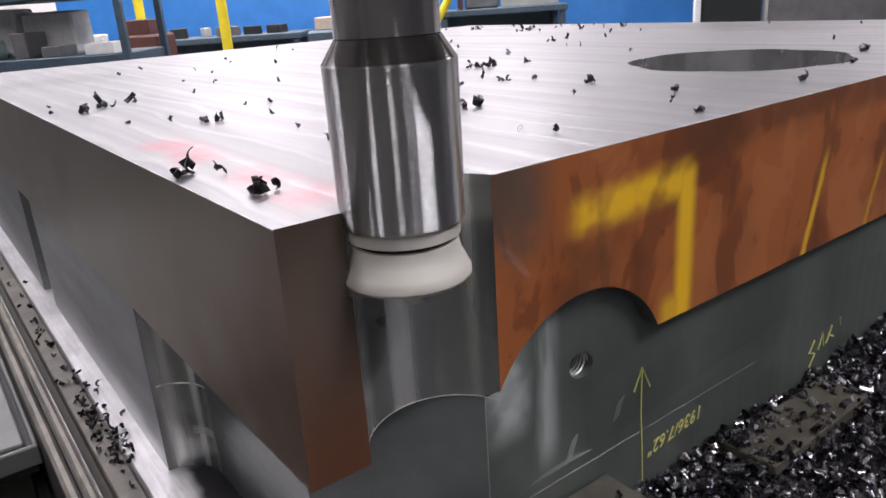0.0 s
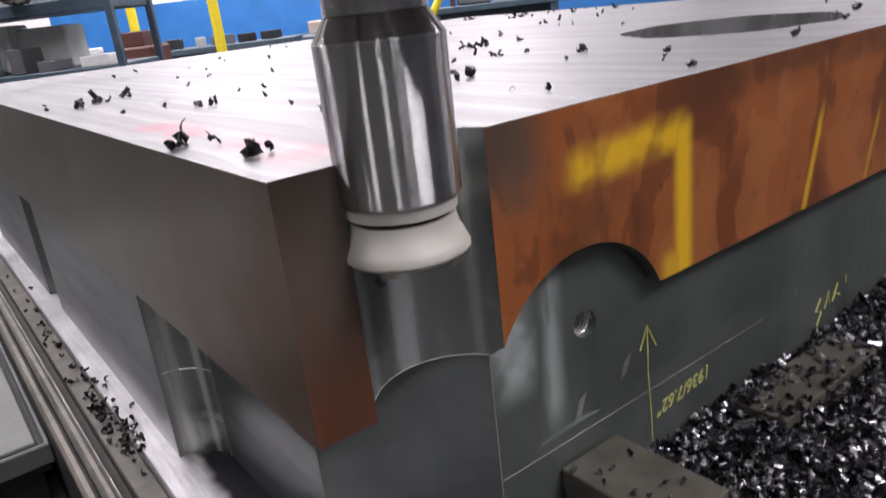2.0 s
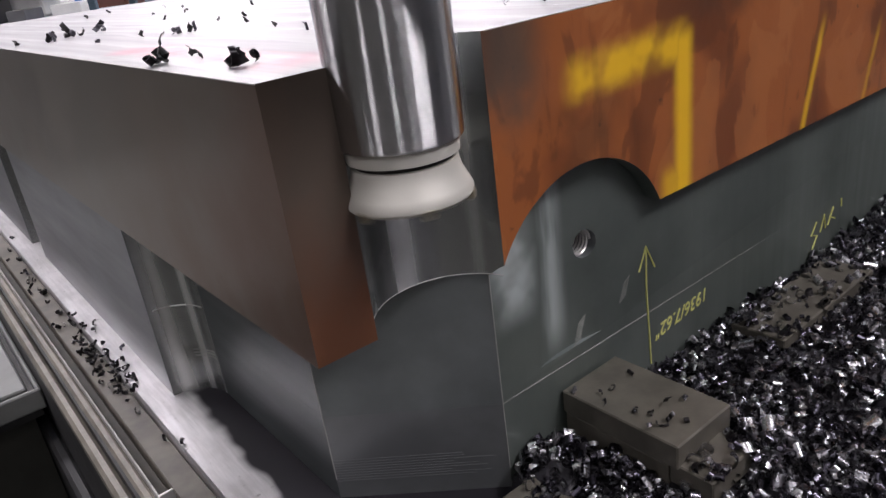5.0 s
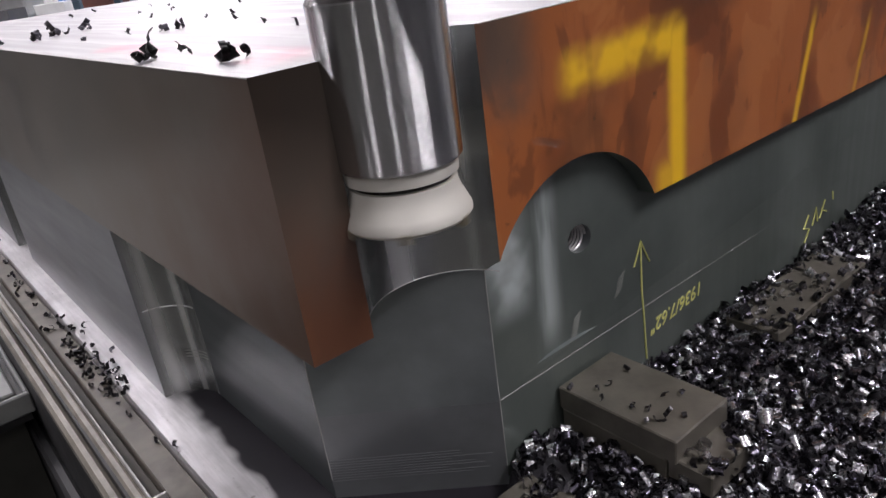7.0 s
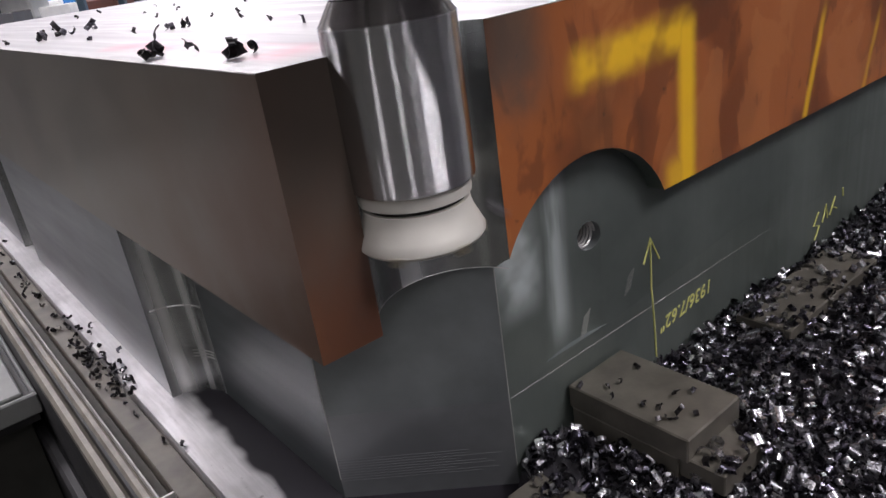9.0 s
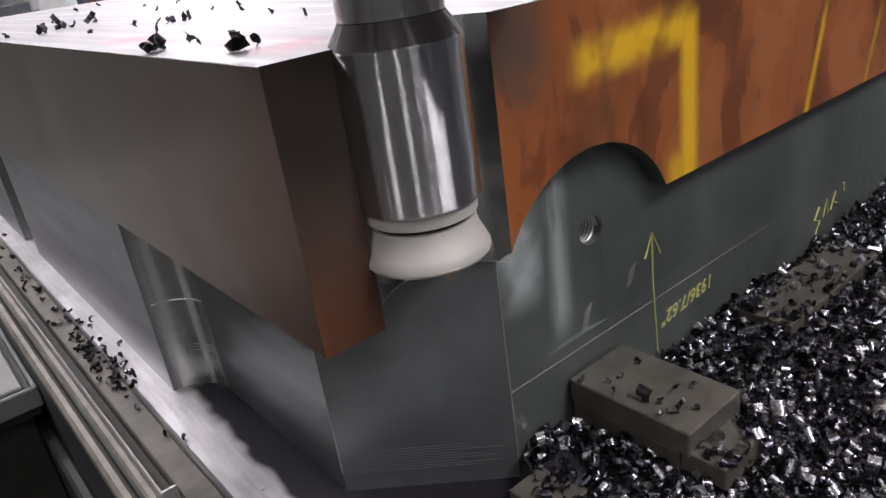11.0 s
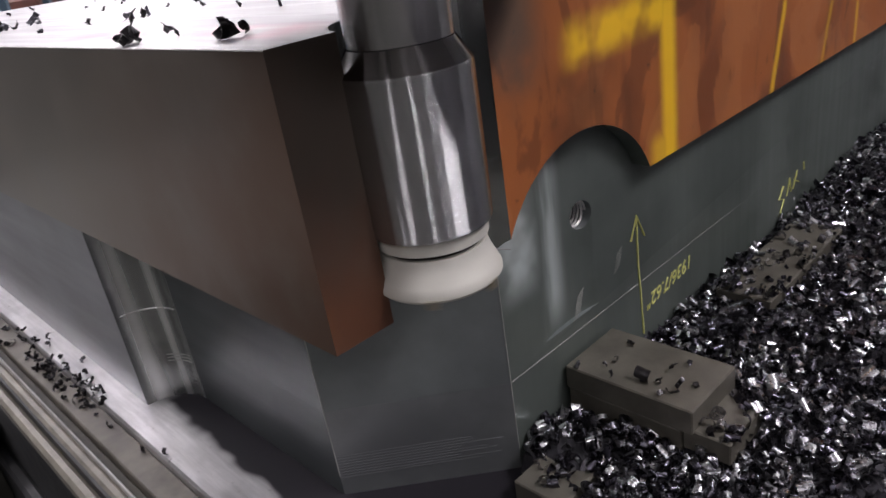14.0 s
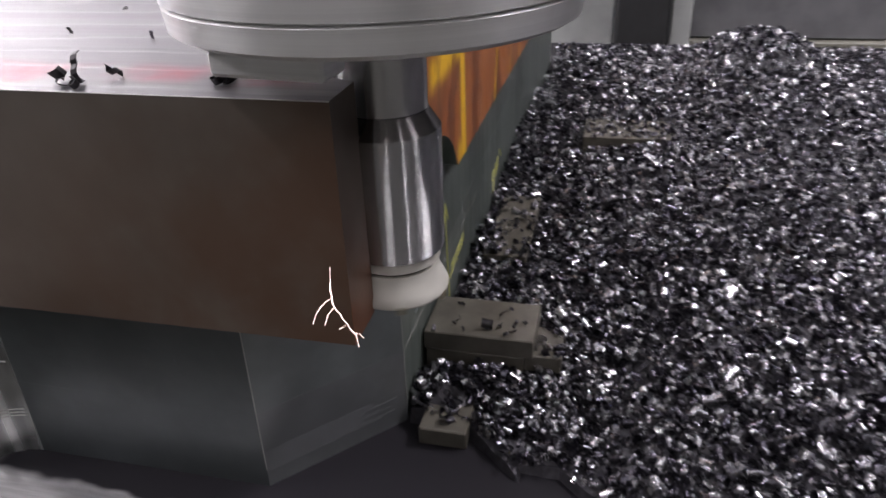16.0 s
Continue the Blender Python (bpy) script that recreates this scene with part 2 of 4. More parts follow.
def make_right_face():
    """Greenish steel toned for its side, with bright upright reflections painted beside the tapped hole."""
    m = Nodes("green_grey_right_face", 0.36, 0.55)
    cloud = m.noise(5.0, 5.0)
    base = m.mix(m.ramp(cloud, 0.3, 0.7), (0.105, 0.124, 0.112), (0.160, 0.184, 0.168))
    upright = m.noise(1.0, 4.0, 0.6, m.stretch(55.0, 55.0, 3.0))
    # the scooped face's bright reflection, painted as two pale upright bands
    scoop_gleam = m.math("MAXIMUM", m.mul(m.band(m.xyz(0), 0.212, 0.266, 0.020), m.ramp(m.xyz(2), 1.185, 1.235), m.ramp(m.noise(11.0, 3.0), 0.3, 0.5, 0.3, 1.0)), m.mul(m.band(m.xyz(0), 0.286, 0.312, 0.014), m.ramp(m.noise(1.0, 3.0, 0.6, m.stretch(30.0, 30.0, 5.0)), 0.3, 0.55, 0.2, 0.8), m.ramp(m.xyz(2), 1.12, 1.18)))
    base = m.mix(m.mul(scoop_gleam, 0.85), base, (0.74, 0.82, 0.80))
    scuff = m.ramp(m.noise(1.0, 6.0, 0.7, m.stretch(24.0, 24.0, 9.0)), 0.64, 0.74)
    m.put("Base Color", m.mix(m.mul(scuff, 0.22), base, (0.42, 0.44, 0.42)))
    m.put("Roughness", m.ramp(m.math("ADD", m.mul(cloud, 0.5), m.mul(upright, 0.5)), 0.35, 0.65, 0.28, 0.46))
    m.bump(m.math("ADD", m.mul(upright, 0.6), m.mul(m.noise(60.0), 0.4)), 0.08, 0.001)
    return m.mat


def make_chip():
    m = Nodes("curled_steel_swarf", 0.3, 1.0)
    k = m.island()
    base = m.mix(m.math("POWER", k, 2.6), (0.066, 0.062, 0.078), (0.68, 0.67, 0.70))
    m.put("Base Color", base)
    m.put("Roughness", m.ramp(m.noise(300.0), 0.3, 0.7, 0.22, 0.40))
    return m.mat


def glow(name, colour, strength):
    m = Nodes(name, 0.5, 0.0, colour)
    m.put("Emission Color", (*colour, 1))
    m.put("Emission Strength", strength)
    return m.mat


M_TOP = make_top_steel()
M_SIDE = make_side_steel()
M_RUST = make_rust()
# one block steel in several tones: how light falls on each side is coloured in
M_LOW = make_machined("machined_steel_chamfer_tone", (0.185, 0.204, 0.206), 0.36, 0.5, (3.0, 3.0, 12.0), 0.008)
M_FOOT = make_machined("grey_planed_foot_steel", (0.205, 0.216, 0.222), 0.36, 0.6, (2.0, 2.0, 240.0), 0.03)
M_FACE = make_right_face()
M_LOWSHADED = make_machined("machined_steel_shaded", (0.102, 0.113, 0.117), 0.42, 0.6, (2.0, 2.0, 30.0), 0.02)
M_LOWLIT = make_machined("machined_steel_lit", (0.200, 0.205, 0.218), 0.42, 0.7, (2.0, 2.0, 30.0), 0.02)
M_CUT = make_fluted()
M_BORE = make_machined("bored_steel_wall", (0.40, 0.40, 0.40), 0.26, 0.8, (9.0, 9.0, 1.0), 0.4)
M_EDGE = plain("bright_worn_edge", (0.34, 0.345, 0.325), 0.5, 0.3)
M_BURR = plain("bright_burred_edge", (0.62, 0.61, 0.60), 0.4, 0.5)
M_BODY = make_turned("polished_tool_steel", (0.70, 0.71, 0.72), 0.26, 0.86)
M_NECK = make_turned("turned_tool_steel", (0.74, 0.74, 0.74), 0.25, 0.86)
M_CONE = plain("blackened_tool_steel", (0.045, 0.042, 0.042), 0.25, 0.9, 0.2, 60.0)
M_SHOULDER = make_turned("dark_turned_shoulder", (0.30, 0.29, 0.29), 0.20, 0.6)
M_HEAD = plain("satin_nickel_cutter", (0.62, 0.605, 0.55), 0.55, 0.35, 0.06, 40.0, 0.05)
M_CARBIDE = plain("coated_carbide", (0.30, 0.27, 0.20), 0.35, 0.7, 0.2, 80.0)
M_NOSE = make_turned("turned_spindle_steel", (0.78, 0.78, 0.77), 0.42, 0.4)
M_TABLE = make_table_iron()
M_LEDGE = plain("oily_tan_paint", (0.115, 0.104, 0.088), 0.42, 0.1, 0.6, 16.0)
M_GUARD = plain("worn_cream_sheet", (0.19, 0.175, 0.148), 0.45, 0.1, 0.45, 22.0)
M_GUTTER = plain("dark_oil_film", (0.060, 0.054, 0.044), 0.7, 0.0, 0.5, 20.0)
M_TRAY = plain("oily_tray_sheet", (0.040, 0.040, 0.034), 0.5, 0.1, 0.4, 9.0)
M_COVER = plain("pale_cover_enamel", (0.20, 0.205, 0.20), 0.5, 0.0, 0.25, 9.0)
M_BLACK = plain("black_rubber", (0.016, 0.016, 0.017), 0.6, 0.0, 0.3, 30.0)
M_CLAMP = plain("oily_brown_plate", (0.105, 0.097, 0.080), 0.42, 0.25, 0.3, 28.0, 0.25)
M_CHIP = make_chip()
M_DARKCHIP = plain("blued_dark_swarf", (0.05, 0.047, 0.05), 0.35, 0.8, 0.5, 150.0, 0.2)
M_SOOT = plain("packed_swarf", (0.045, 0.043, 0.050), 0.5, 0.5, 0.5, 120.0, 0.8)
M_MARK = plain("yellow_paint_marker", (0.54, 0.54, 0.18), 0.6, 0.0, 0.15, 90.0, 0.0)
M_FLOOR = plain("sealed_grey_concrete", (0.11, 0.11, 0.10), 0.4, 0.0, 0.25, 3.0)
M_BLUE = plain("glossy_blue_wall_paint", (0.030, 0.17, 0.48), 0.45, 0.0, 0.15, 4.0, 0.05)
M_WHITE = plain("white_wall_paint", (0.84, 0.83, 0.82), 0.6, 0.0, 0.05, 3.0, 0.05)
M_CEIL = plain("white_ceiling_deck", (0.70, 0.70, 0.70), 0.7, 0.0, 0.08, 2.0)
M_YELLOW = plain("safety_yellow_paint", (0.78, 0.62, 0.02), 0.45, 0.0, 0.12, 12.0)
M_RACK = plain("slate_blue_rack_paint", (0.055, 0.085, 0.115), 0.5, 0.1, 0.25, 14.0)
M_GREY = plain("machine_grey_enamel", (0.135, 0.135, 0.14), 0.45, 0.1, 0.25, 7.0)
M_LGREY = plain("light_grey_enamel", (0.36, 0.37, 0.36), 0.5, 0.0, 0.15, 7.0)
M_KHAKI = plain("khaki_enamel", (0.155, 0.15, 0.125), 0.5, 0.0, 0.15, 7.0)
M_CARD = plain("pale_cardboard", (0.48, 0.42, 0.35), 0.8, 0.0, 0.15, 20.0)
M_PAPER = plain("white_plastic_bin", (0.75, 0.75, 0.74), 0.5, 0.0, 0.08, 20.0)
M_TEAL = plain("pale_teal_bin", (0.36, 0.47, 0.50), 0.5, 0.0, 0.15, 20.0)
M_MAROON = plain("dark_red_crate", (0.075, 0.022, 0.015), 0.6, 0.0, 0.3, 20.0)
M_PINK = plain("magenta_wrap", (0.45, 0.05, 0.19), 0.5, 0.0, 0.2, 20.0)
M_LAMP = glow("lit_lamp_diffuser", (1.0, 0.97, 0.93), 12.0)
M_GLASS = Nodes("dark_window_glass", 0.05, 0.0, (0.03, 0.035, 0.035)).mat
M_HOT = glow("glowing_hot_chip", (1.0, 0.74, 0.66), 5.0)


# ---- mesh helpers ----
def finish(bm, smooth=None):
    bmesh.ops.recalc_face_normals(bm, faces=bm.faces[:])
    if smooth is not None:
        for f in bm.faces:
            f.smooth = True
        for e in bm.edges:
            if len(e.link_faces) == 2 and e.calc_face_angle(0) > smooth:
                e.smooth = False
    return bm


def part(name, bm, material, parent=None, label="", m=None):
    """Links a bmesh as one mesh object, under a thing or under a part."""
    me = bpy.data.meshes.new(name)
    bm.to_mesh(me)
    bm.free()
    for mat in material if isinstance(material, (list, tuple)) else (material,):
        me.materials.append(mat)
    ob = new(name, me)
    if parent is not None:
        ob.parent = parent
    if m is not None:
        ob.matrix_basis = m
    return tagged(ob, label)


def empty(name, m, label, category, group="", kind=""):
    ob = new(name)
    ob.empty_display_size = 0.05
    ob.matrix_basis = m
    return tagged(ob, label, category, group, kind)


def box(x0, x1, y0, y1, z0, z1, bevel=0.0, bm=None, segments=1):
    own = bm is None
    bm = bm or bmesh.new()
    made = bmesh.ops.create_cube(bm, size=1.0, matrix=Matrix.Translation(((x0 + x1) / 2, (y0 + y1) / 2, (z0 + z1) / 2)) @ Matrix.Diagonal((x1 - x0, y1 - y0, z1 - z0, 1)))
    if bevel:
        edges = list({e for v in made["verts"] for e in v.link_edges})
        bmesh.ops.bevel(bm, geom=edges, offset=bevel, segments=segments, affect="EDGES", profile=0.5)
    return finish(bm) if own else bm


def prism(points, z0, z1, bevel=0.0):
    bm = bmesh.new()
    low = [bm.verts.new((x, y, z0)) for x, y in points]
    high = [bm.verts.new((x, y, z1)) for x, y in points]
    n = len(points)
    bm.faces.new(low[::-1])
    bm.faces.new(high)
    for i in range(n):
        bm.faces.new((low[i], low[(i + 1) % n], high[(i + 1) % n], high[i]))
    if bevel:
        bmesh.ops.bevel(bm, geom=bm.edges[:], offset=bevel, segments=1, affect="EDGES")
    return finish(bm)


def lathe(profile, steps=96, caps=True, smooth=0.5):
    """A turned body round z: rows of radius, height."""
    bm = bmesh.new()
    rings = []
    for r, z in profile:
        rings.append([bm.verts.new((r * math.cos(a), r * math.sin(a), z)) for a in (2 * math.pi * i / steps for i in range(steps))])
    for a, b in zip(rings, rings[1:]):
        for i in range(steps):
            bm.faces.new((a[i], a[(i + 1) % steps], b[(i + 1) % steps], b[i]))
    if caps:
        bm.faces.new(rings[0][::-1])
        bm.faces.new(rings[-1])
    return finish(bm, smooth)


def tube(points, r, steps=8, bm=None):
    """A round bar through the points."""
    own = bm is None
    bm = bm or bmesh.new()
    pts = [Vector(p) for p in points]
    rings = []
    for i, p in enumerate(pts):
        way = (pts[min(i + 1, len(pts) - 1)] - pts[max(i - 1, 0)]).normalized()
        side = way.orthogonal().normalized() if not rings else (side - way * side.dot(way)).normalized()
        up = way.cross(side)
        rings.append([bm.verts.new(p + r * (math.cos(a) * side + math.sin(a) * up)) for a in (2 * math.pi * k / steps for k in range(steps))])
    for a, b in zip(rings, rings[1:]):
        for k in range(steps):
            bm.faces.new((a[k], a[(k + 1) % steps], b[(k + 1) % steps], b[k]))
    bm.faces.new(rings[0][::-1])
    bm.faces.new(rings[-1])
    return finish(bm, 0.6) if own else bm


def carve(ob, cutters):
    """Cuts the cutter bodies out of a mesh object and keeps the result as its mesh."""
    for bm in cutters:
        tool = part("cutter", bm, M_CUT)
        mod = ob.modifiers.new("cut", "BOOLEAN")
        mod.operation, mod.object, mod.solver = "DIFFERENCE", tool, "EXACT"
        bpy.context.view_layer.update()
        me = bpy.data.meshes.new_from_object(ob.evaluated_get(bpy.context.evaluated_depsgraph_get()))
        ob.modifiers.clear()
        ob.data = me
        bpy.data.objects.remove(tool)
    return ob


def paint_faces(ob, mats, choose):
    """Gives each face the material that choose(centre, normal) names."""
    ob.data.materials.clear()
    for mat in mats:
        ob.data.materials.append(mat)
    for f in ob.data.polygons:
        f.material_index = choose(f.center, f.normal, f.area)
    return ob


def soften(ob, limit=0.5):
    bm = bmesh.new()
    bm.from_mesh(ob.data)
    finish(bm, limit)
    bm.to_mesh(ob.data)
    bm.free()
    return ob


# ---- the hall ----
def wall_slab(name, a, b, z0, z1, mats, thick=0.2):
    """A wall from plan point a to b, thick to the outside (its right-hand side)."""
    a, b = Vector((*a, 0)), Vector((*b, 0))
    way = (b - a).normalized()
    turn = Matrix.Translation(a) @ Matrix.Rotation(math.atan2(way.y, way.x), 4, "Z")
    ob = part(name, box(0, (b - a).length, -thick, 0, z0, z1), mats, None, "", turn)
    return ob


TABLE_Z = 1.0
EYE0 = Vector((-0.2, -0.48))
OUT = Vector((0.63, 0.776))
ALONG = Vector((OUT.y, -OUT.x))
FAR = 9.0


def hall_point(u, v):
    """u metres to the right and v metres ahead of the first standpoint, squared to the hall."""
    p = EYE0 + ALONG * u + OUT * v
    return p.x, p.y


HALL_TURN = math.degrees(math.atan2(ALONG.y, ALONG.x))


def at_hall(u, v, z, turn=0.0):
    x, y = hall_point(u, v)
    return pose(x, y, z, 0, 0, HALL_TURN + turn)


def build_hall():
    tagged(part("floor", box(-14, 16, -10, 10.5, -0.2, 0), M_FLOOR, None, "sealed grey concrete floor of the workshop", at_hall(0, 0, 0)), "", "floor", "", "structure")
    # the ceiling is out of view, added to close the hall
    tagged(part("ceiling", box(-14, 16, -10, 10.5, 5.6, 5.8), M_CEIL, None, "assumed white workshop ceiling, out of view", at_hall(0, 0, 0)), "", "ceiling", "", "structure")
    # all but the north wall are unseen, their grey chosen for dark reflections
    edges = (("wall_north", (-14, FAR), (16, FAR)), ("unseen_wall_east", (16, FAR), (16, -10)), ("unseen_wall_south", (16, -10), (-14, -10)), ("unseen_wall_west", (-14, -10), (-14, FAR)))
    for name, a, b in edges:
        pa, pb = hall_point(*b), hall_point(*a)
        thing = empty(name, pose(0, 0, 0), "workshop wall with a painted band and plain upper part, unseen except north", "wall", "", "structure")
        north = name == "wall_north"
        if north:
            pale = wall_slab("pale_band", hall_point(-4.9, FAR), hall_point(*a), 0, 1.9, M_WHITE)
            pale.parent, pb = thing, hall_point(-4.9, FAR)
        low = wall_slab("painted_band", pa, pb, 0, 1.9 if north else 2.6, M_BLUE if north else M_GREY)
        pb = hall_point(*a)
        high = wall_slab("upper_wall", pa, pb, 1.9 if north else 2.6, 5.6, M_WHITE if north else M_GREY)
        low.parent = high.parent = thing


build_hall()


def build_ceiling_light(x, y):
    thing = empty("ceiling_light", pose(x, y, STRIP_Z, 0, 0, STRIP_TURN), "long white strip light assumed under the ceiling, out of view", "ceiling light", "strip lights of the hall")
    part("housing", box(-1.22, 1.22, -0.17, 0.17, -0.02, 0.06, 0.01), M_LGREY, thing)
    part("diffuser", box(-1.2, 1.2, -0.15, 0.15, -0.06, -0.021, 0.01), M_LAMP, thing, "glowing white diffuser")
    for sx in (-0.9, 0.9):
        part("hanger", tube([(sx, 0, 0.06), (sx, 0, 0.42)], 0.008), M_GREY, thing)


for sx, sy, gain in STRIPS:
    build_ceiling_light(sx, sy)


# ---- the machine table ----
def build_table():
    thing = empty("machine_table", pose(0, 0, 0), "pale scraped cast-iron machine table under the steel die", "machine table")
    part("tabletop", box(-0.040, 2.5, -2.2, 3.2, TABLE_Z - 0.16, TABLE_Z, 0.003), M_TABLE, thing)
    part("ledge", box(-0.076, -0.0405, -2.2, 3.2, TABLE_Z - 0.16, TABLE_Z - 0.012, 0.002), M_LEDGE, thing, "oily tan ledge strewn with chips")
    part("gutter", box(-0.0945, -0.0765, -2.2, 3.2, TABLE_Z - 0.16, TABLE_Z - 0.026, 0.002), M_GUTTER, thing, "dark oily gutter beside the ledge")
    part("guard_rail", box(-0.0975, -0.095, 0.325, 3.2, TABLE_Z - 0.12, TABLE_Z + 0.004, 0.0010), M_BURR, thing, "bright worn sheet-metal lip")
    part("rail_end", box(-0.0975, -0.078, 0.3205, 0.3245, TABLE_Z - 0.020, TABLE_Z + 0.004, 0.001), M_BURR, thing, "turned-in end of the bright lip")
    part("apron", box(-0.1125, -0.098, -2.2, 3.2, TABLE_Z - 0.3, TABLE_Z - 0.001, 0.004), M_GUARD, thing, "scuffed cream apron plate")
    # the rubber strip bulges unevenly out of its slot
    wave = [(-0.1120 + 0.0012 * math.sin(17 * y) + 0.0006 * math.sin(41 * y), y) for y in (-2.2 + 0.03 * k for k in range(181))]
    part("cover_strip", prism([(-0.1160, 3.2), (-0.1160, -2.2)] + wave, TABLE_Z - 0.3, TABLE_Z - 0.0045), M_BLACK, thing, "black rubber cover strip")
    part("side_plate", box(-0.134, -0.1165, -2.2, 3.2, TABLE_Z - 0.042, TABLE_Z - 0.016, 0.005), M_GUARD, thing, "scuffed cream side plate")
    part("way_cover", box(-0.1335, -0.117, -2.2, 3.2, TABLE_Z - 0.6, TABLE_Z - 0.0425), M_BLACK, thing, "black rubber way cover")
    part("cover_foot", box(-0.157, -0.134, -2.2, 3.2, TABLE_Z - 0.6, TABLE_Z - 0.20, 0.006), M_BLACK, thing, "black rolled edge of the way cover")
    part("chip_tray", box(-0.75, -0.1575, -2.2, 1.0, 0.30, 0.52, 0.01), M_TRAY, thing, "dark oily chip tray beside the table")
    part("base", box(0.1, 2.4, -2.0, 3.0, 0, TABLE_Z - 0.16, 0.01), M_GREY, thing)


build_table()


# ---- the die ----
GROOVE = (0.134, -0.020, 0.078)


SCALLOP = [(0.318 + 0.228 * math.cos(2 * math.pi * i / 160), -0.200 + 0.228 * math.sin(2 * math.pi * i / 160)) for i in range(160)]


def build_upper():
    thing = empty("steel_die_plate", pose(0, 0, 0), "thick steel plate, bright on top, with rusty yellow-sprayed side", "steel block")
    body = part("plate_body", box(0, 2.2, 0, 2.45, 1.27, 1.5), M_SIDE, thing)
    lobes = []
    for i in range(96):
        a = 2 * math.pi * i / 96
        r = 0.192 + 0.012 * abs(math.sin(3.5 * a + 0.4))
        lobes.append((1.115 + r * math.cos(a), 0.325 + r * math.sin(a)))
    gx, gy, gr = GROOVE
    groove = [(gx + gr * math.cos(2 * math.pi * i / 72), gy + gr * math.sin(2 * math.pi * i / 72)) for i in range(72)]
    arch = [(0.33 + 0.14 * math.cos(2 * math.pi * i / 72), 1.21 + 0.14 * math.sin(2 * math.pi * i / 72)) for i in range(72)]
    turn = Matrix(((1, 0, 0, 0), (0, 0, -1, 0), (0, 1, 0, 0), (0, 0, 0, 1)))
    recess, deep = prism(arch, -0.0220, 0.1), prism(arch, -0.08, 0.1)
    for bm in (recess, deep):
        bmesh.ops.transform(bm, matrix=turn, verts=bm.verts[:])
        finish(bm)
    # the scooped back of the recess: the arch's body met with the upright scoop
    deep_ob, scoop_ob = part("arch_body", deep, M_CUT), part("scoop_body", prism(SCALLOP, 1.1, 1.6), M_CUT)
    mod = deep_ob.modifiers.new("meet", "BOOLEAN")
    mod.operation, mod.object, mod.solver = "INTERSECT", scoop_ob, "EXACT"
    bpy.context.view_layer.update()
    met = bmesh.new()
    met.from_mesh(bpy.data.meshes.new_from_object(deep_ob.evaluated_get(bpy.context.evaluated_depsgraph_get())))
    for ob in (deep_ob, scoop_ob):
        bpy.data.objects.remove(ob)
    carve(body, [prism(groove, 1.2, 1.6), prism(lobes, 1.2, 1.6), recess, met])

    def choose(c, n, area=1.0):
        if n.z > 0.7:
            return 0
        if c.y < 0.001 and n.y < -0.9:
            return 2
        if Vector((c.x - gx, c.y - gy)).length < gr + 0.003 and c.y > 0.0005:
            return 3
        if Vector((c.x - 1.115, c.y - 0.325)).length < 0.21:
            return 5
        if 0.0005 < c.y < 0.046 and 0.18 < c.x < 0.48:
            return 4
        return 1

    paint_faces(body, (M_TOP, M_SIDE, M_RUST, M_CUT, M_FACE, M_BORE), choose)
    soften(body)
    # bright burrs along the milled edges
    part("burr", tube([(gx + gr + 0.0005, 0.0, 1.4997), (2.199, 0.0, 1.4997)], 0.0006, 5), M_BURR, thing, "bright burr along the rusty edge")
    part("burr", tube([(0.0, 0.0, 1.4997), (0.0, 2.449, 1.4997)], 0.0006, 5), M_BURR, thing, "bright burr along the grey edge")
    lip = [(gx + gr * math.cos(a), gy + gr * math.sin(a), 1.2705) for a in (math.radians(16 + 148 * k / 30) for k in range(31))]
    part("burr", tube(lip, 0.0005, 5), M_BURR, thing, "bright curved burr under the cut")
    return thing


build_upper()


def lower_outline(dx=0.0):
    pts = [(0.207, 0.022), (2.17, 0.022), (2.17, 2.42), (0.0, 2.42), (0.0, 1.55)]
    pts += [(0.055 * math.sin(a), 1.495 + 0.055 * math.cos(a)) for a in (math.pi / 2 * k / 10 for k in range(1, 11))]
    pts += [(0.055, 1.44), (0.002, 1.41), (0.0, 0.535)]
    pts += [(0.060 * math.sin(a), 0.475 + 0.060 * math.cos(a)) for a in (math.pi / 2 * k / 14 for k in range(1, 15))]
    pts += [(0.060, 0.155)]
    return pts


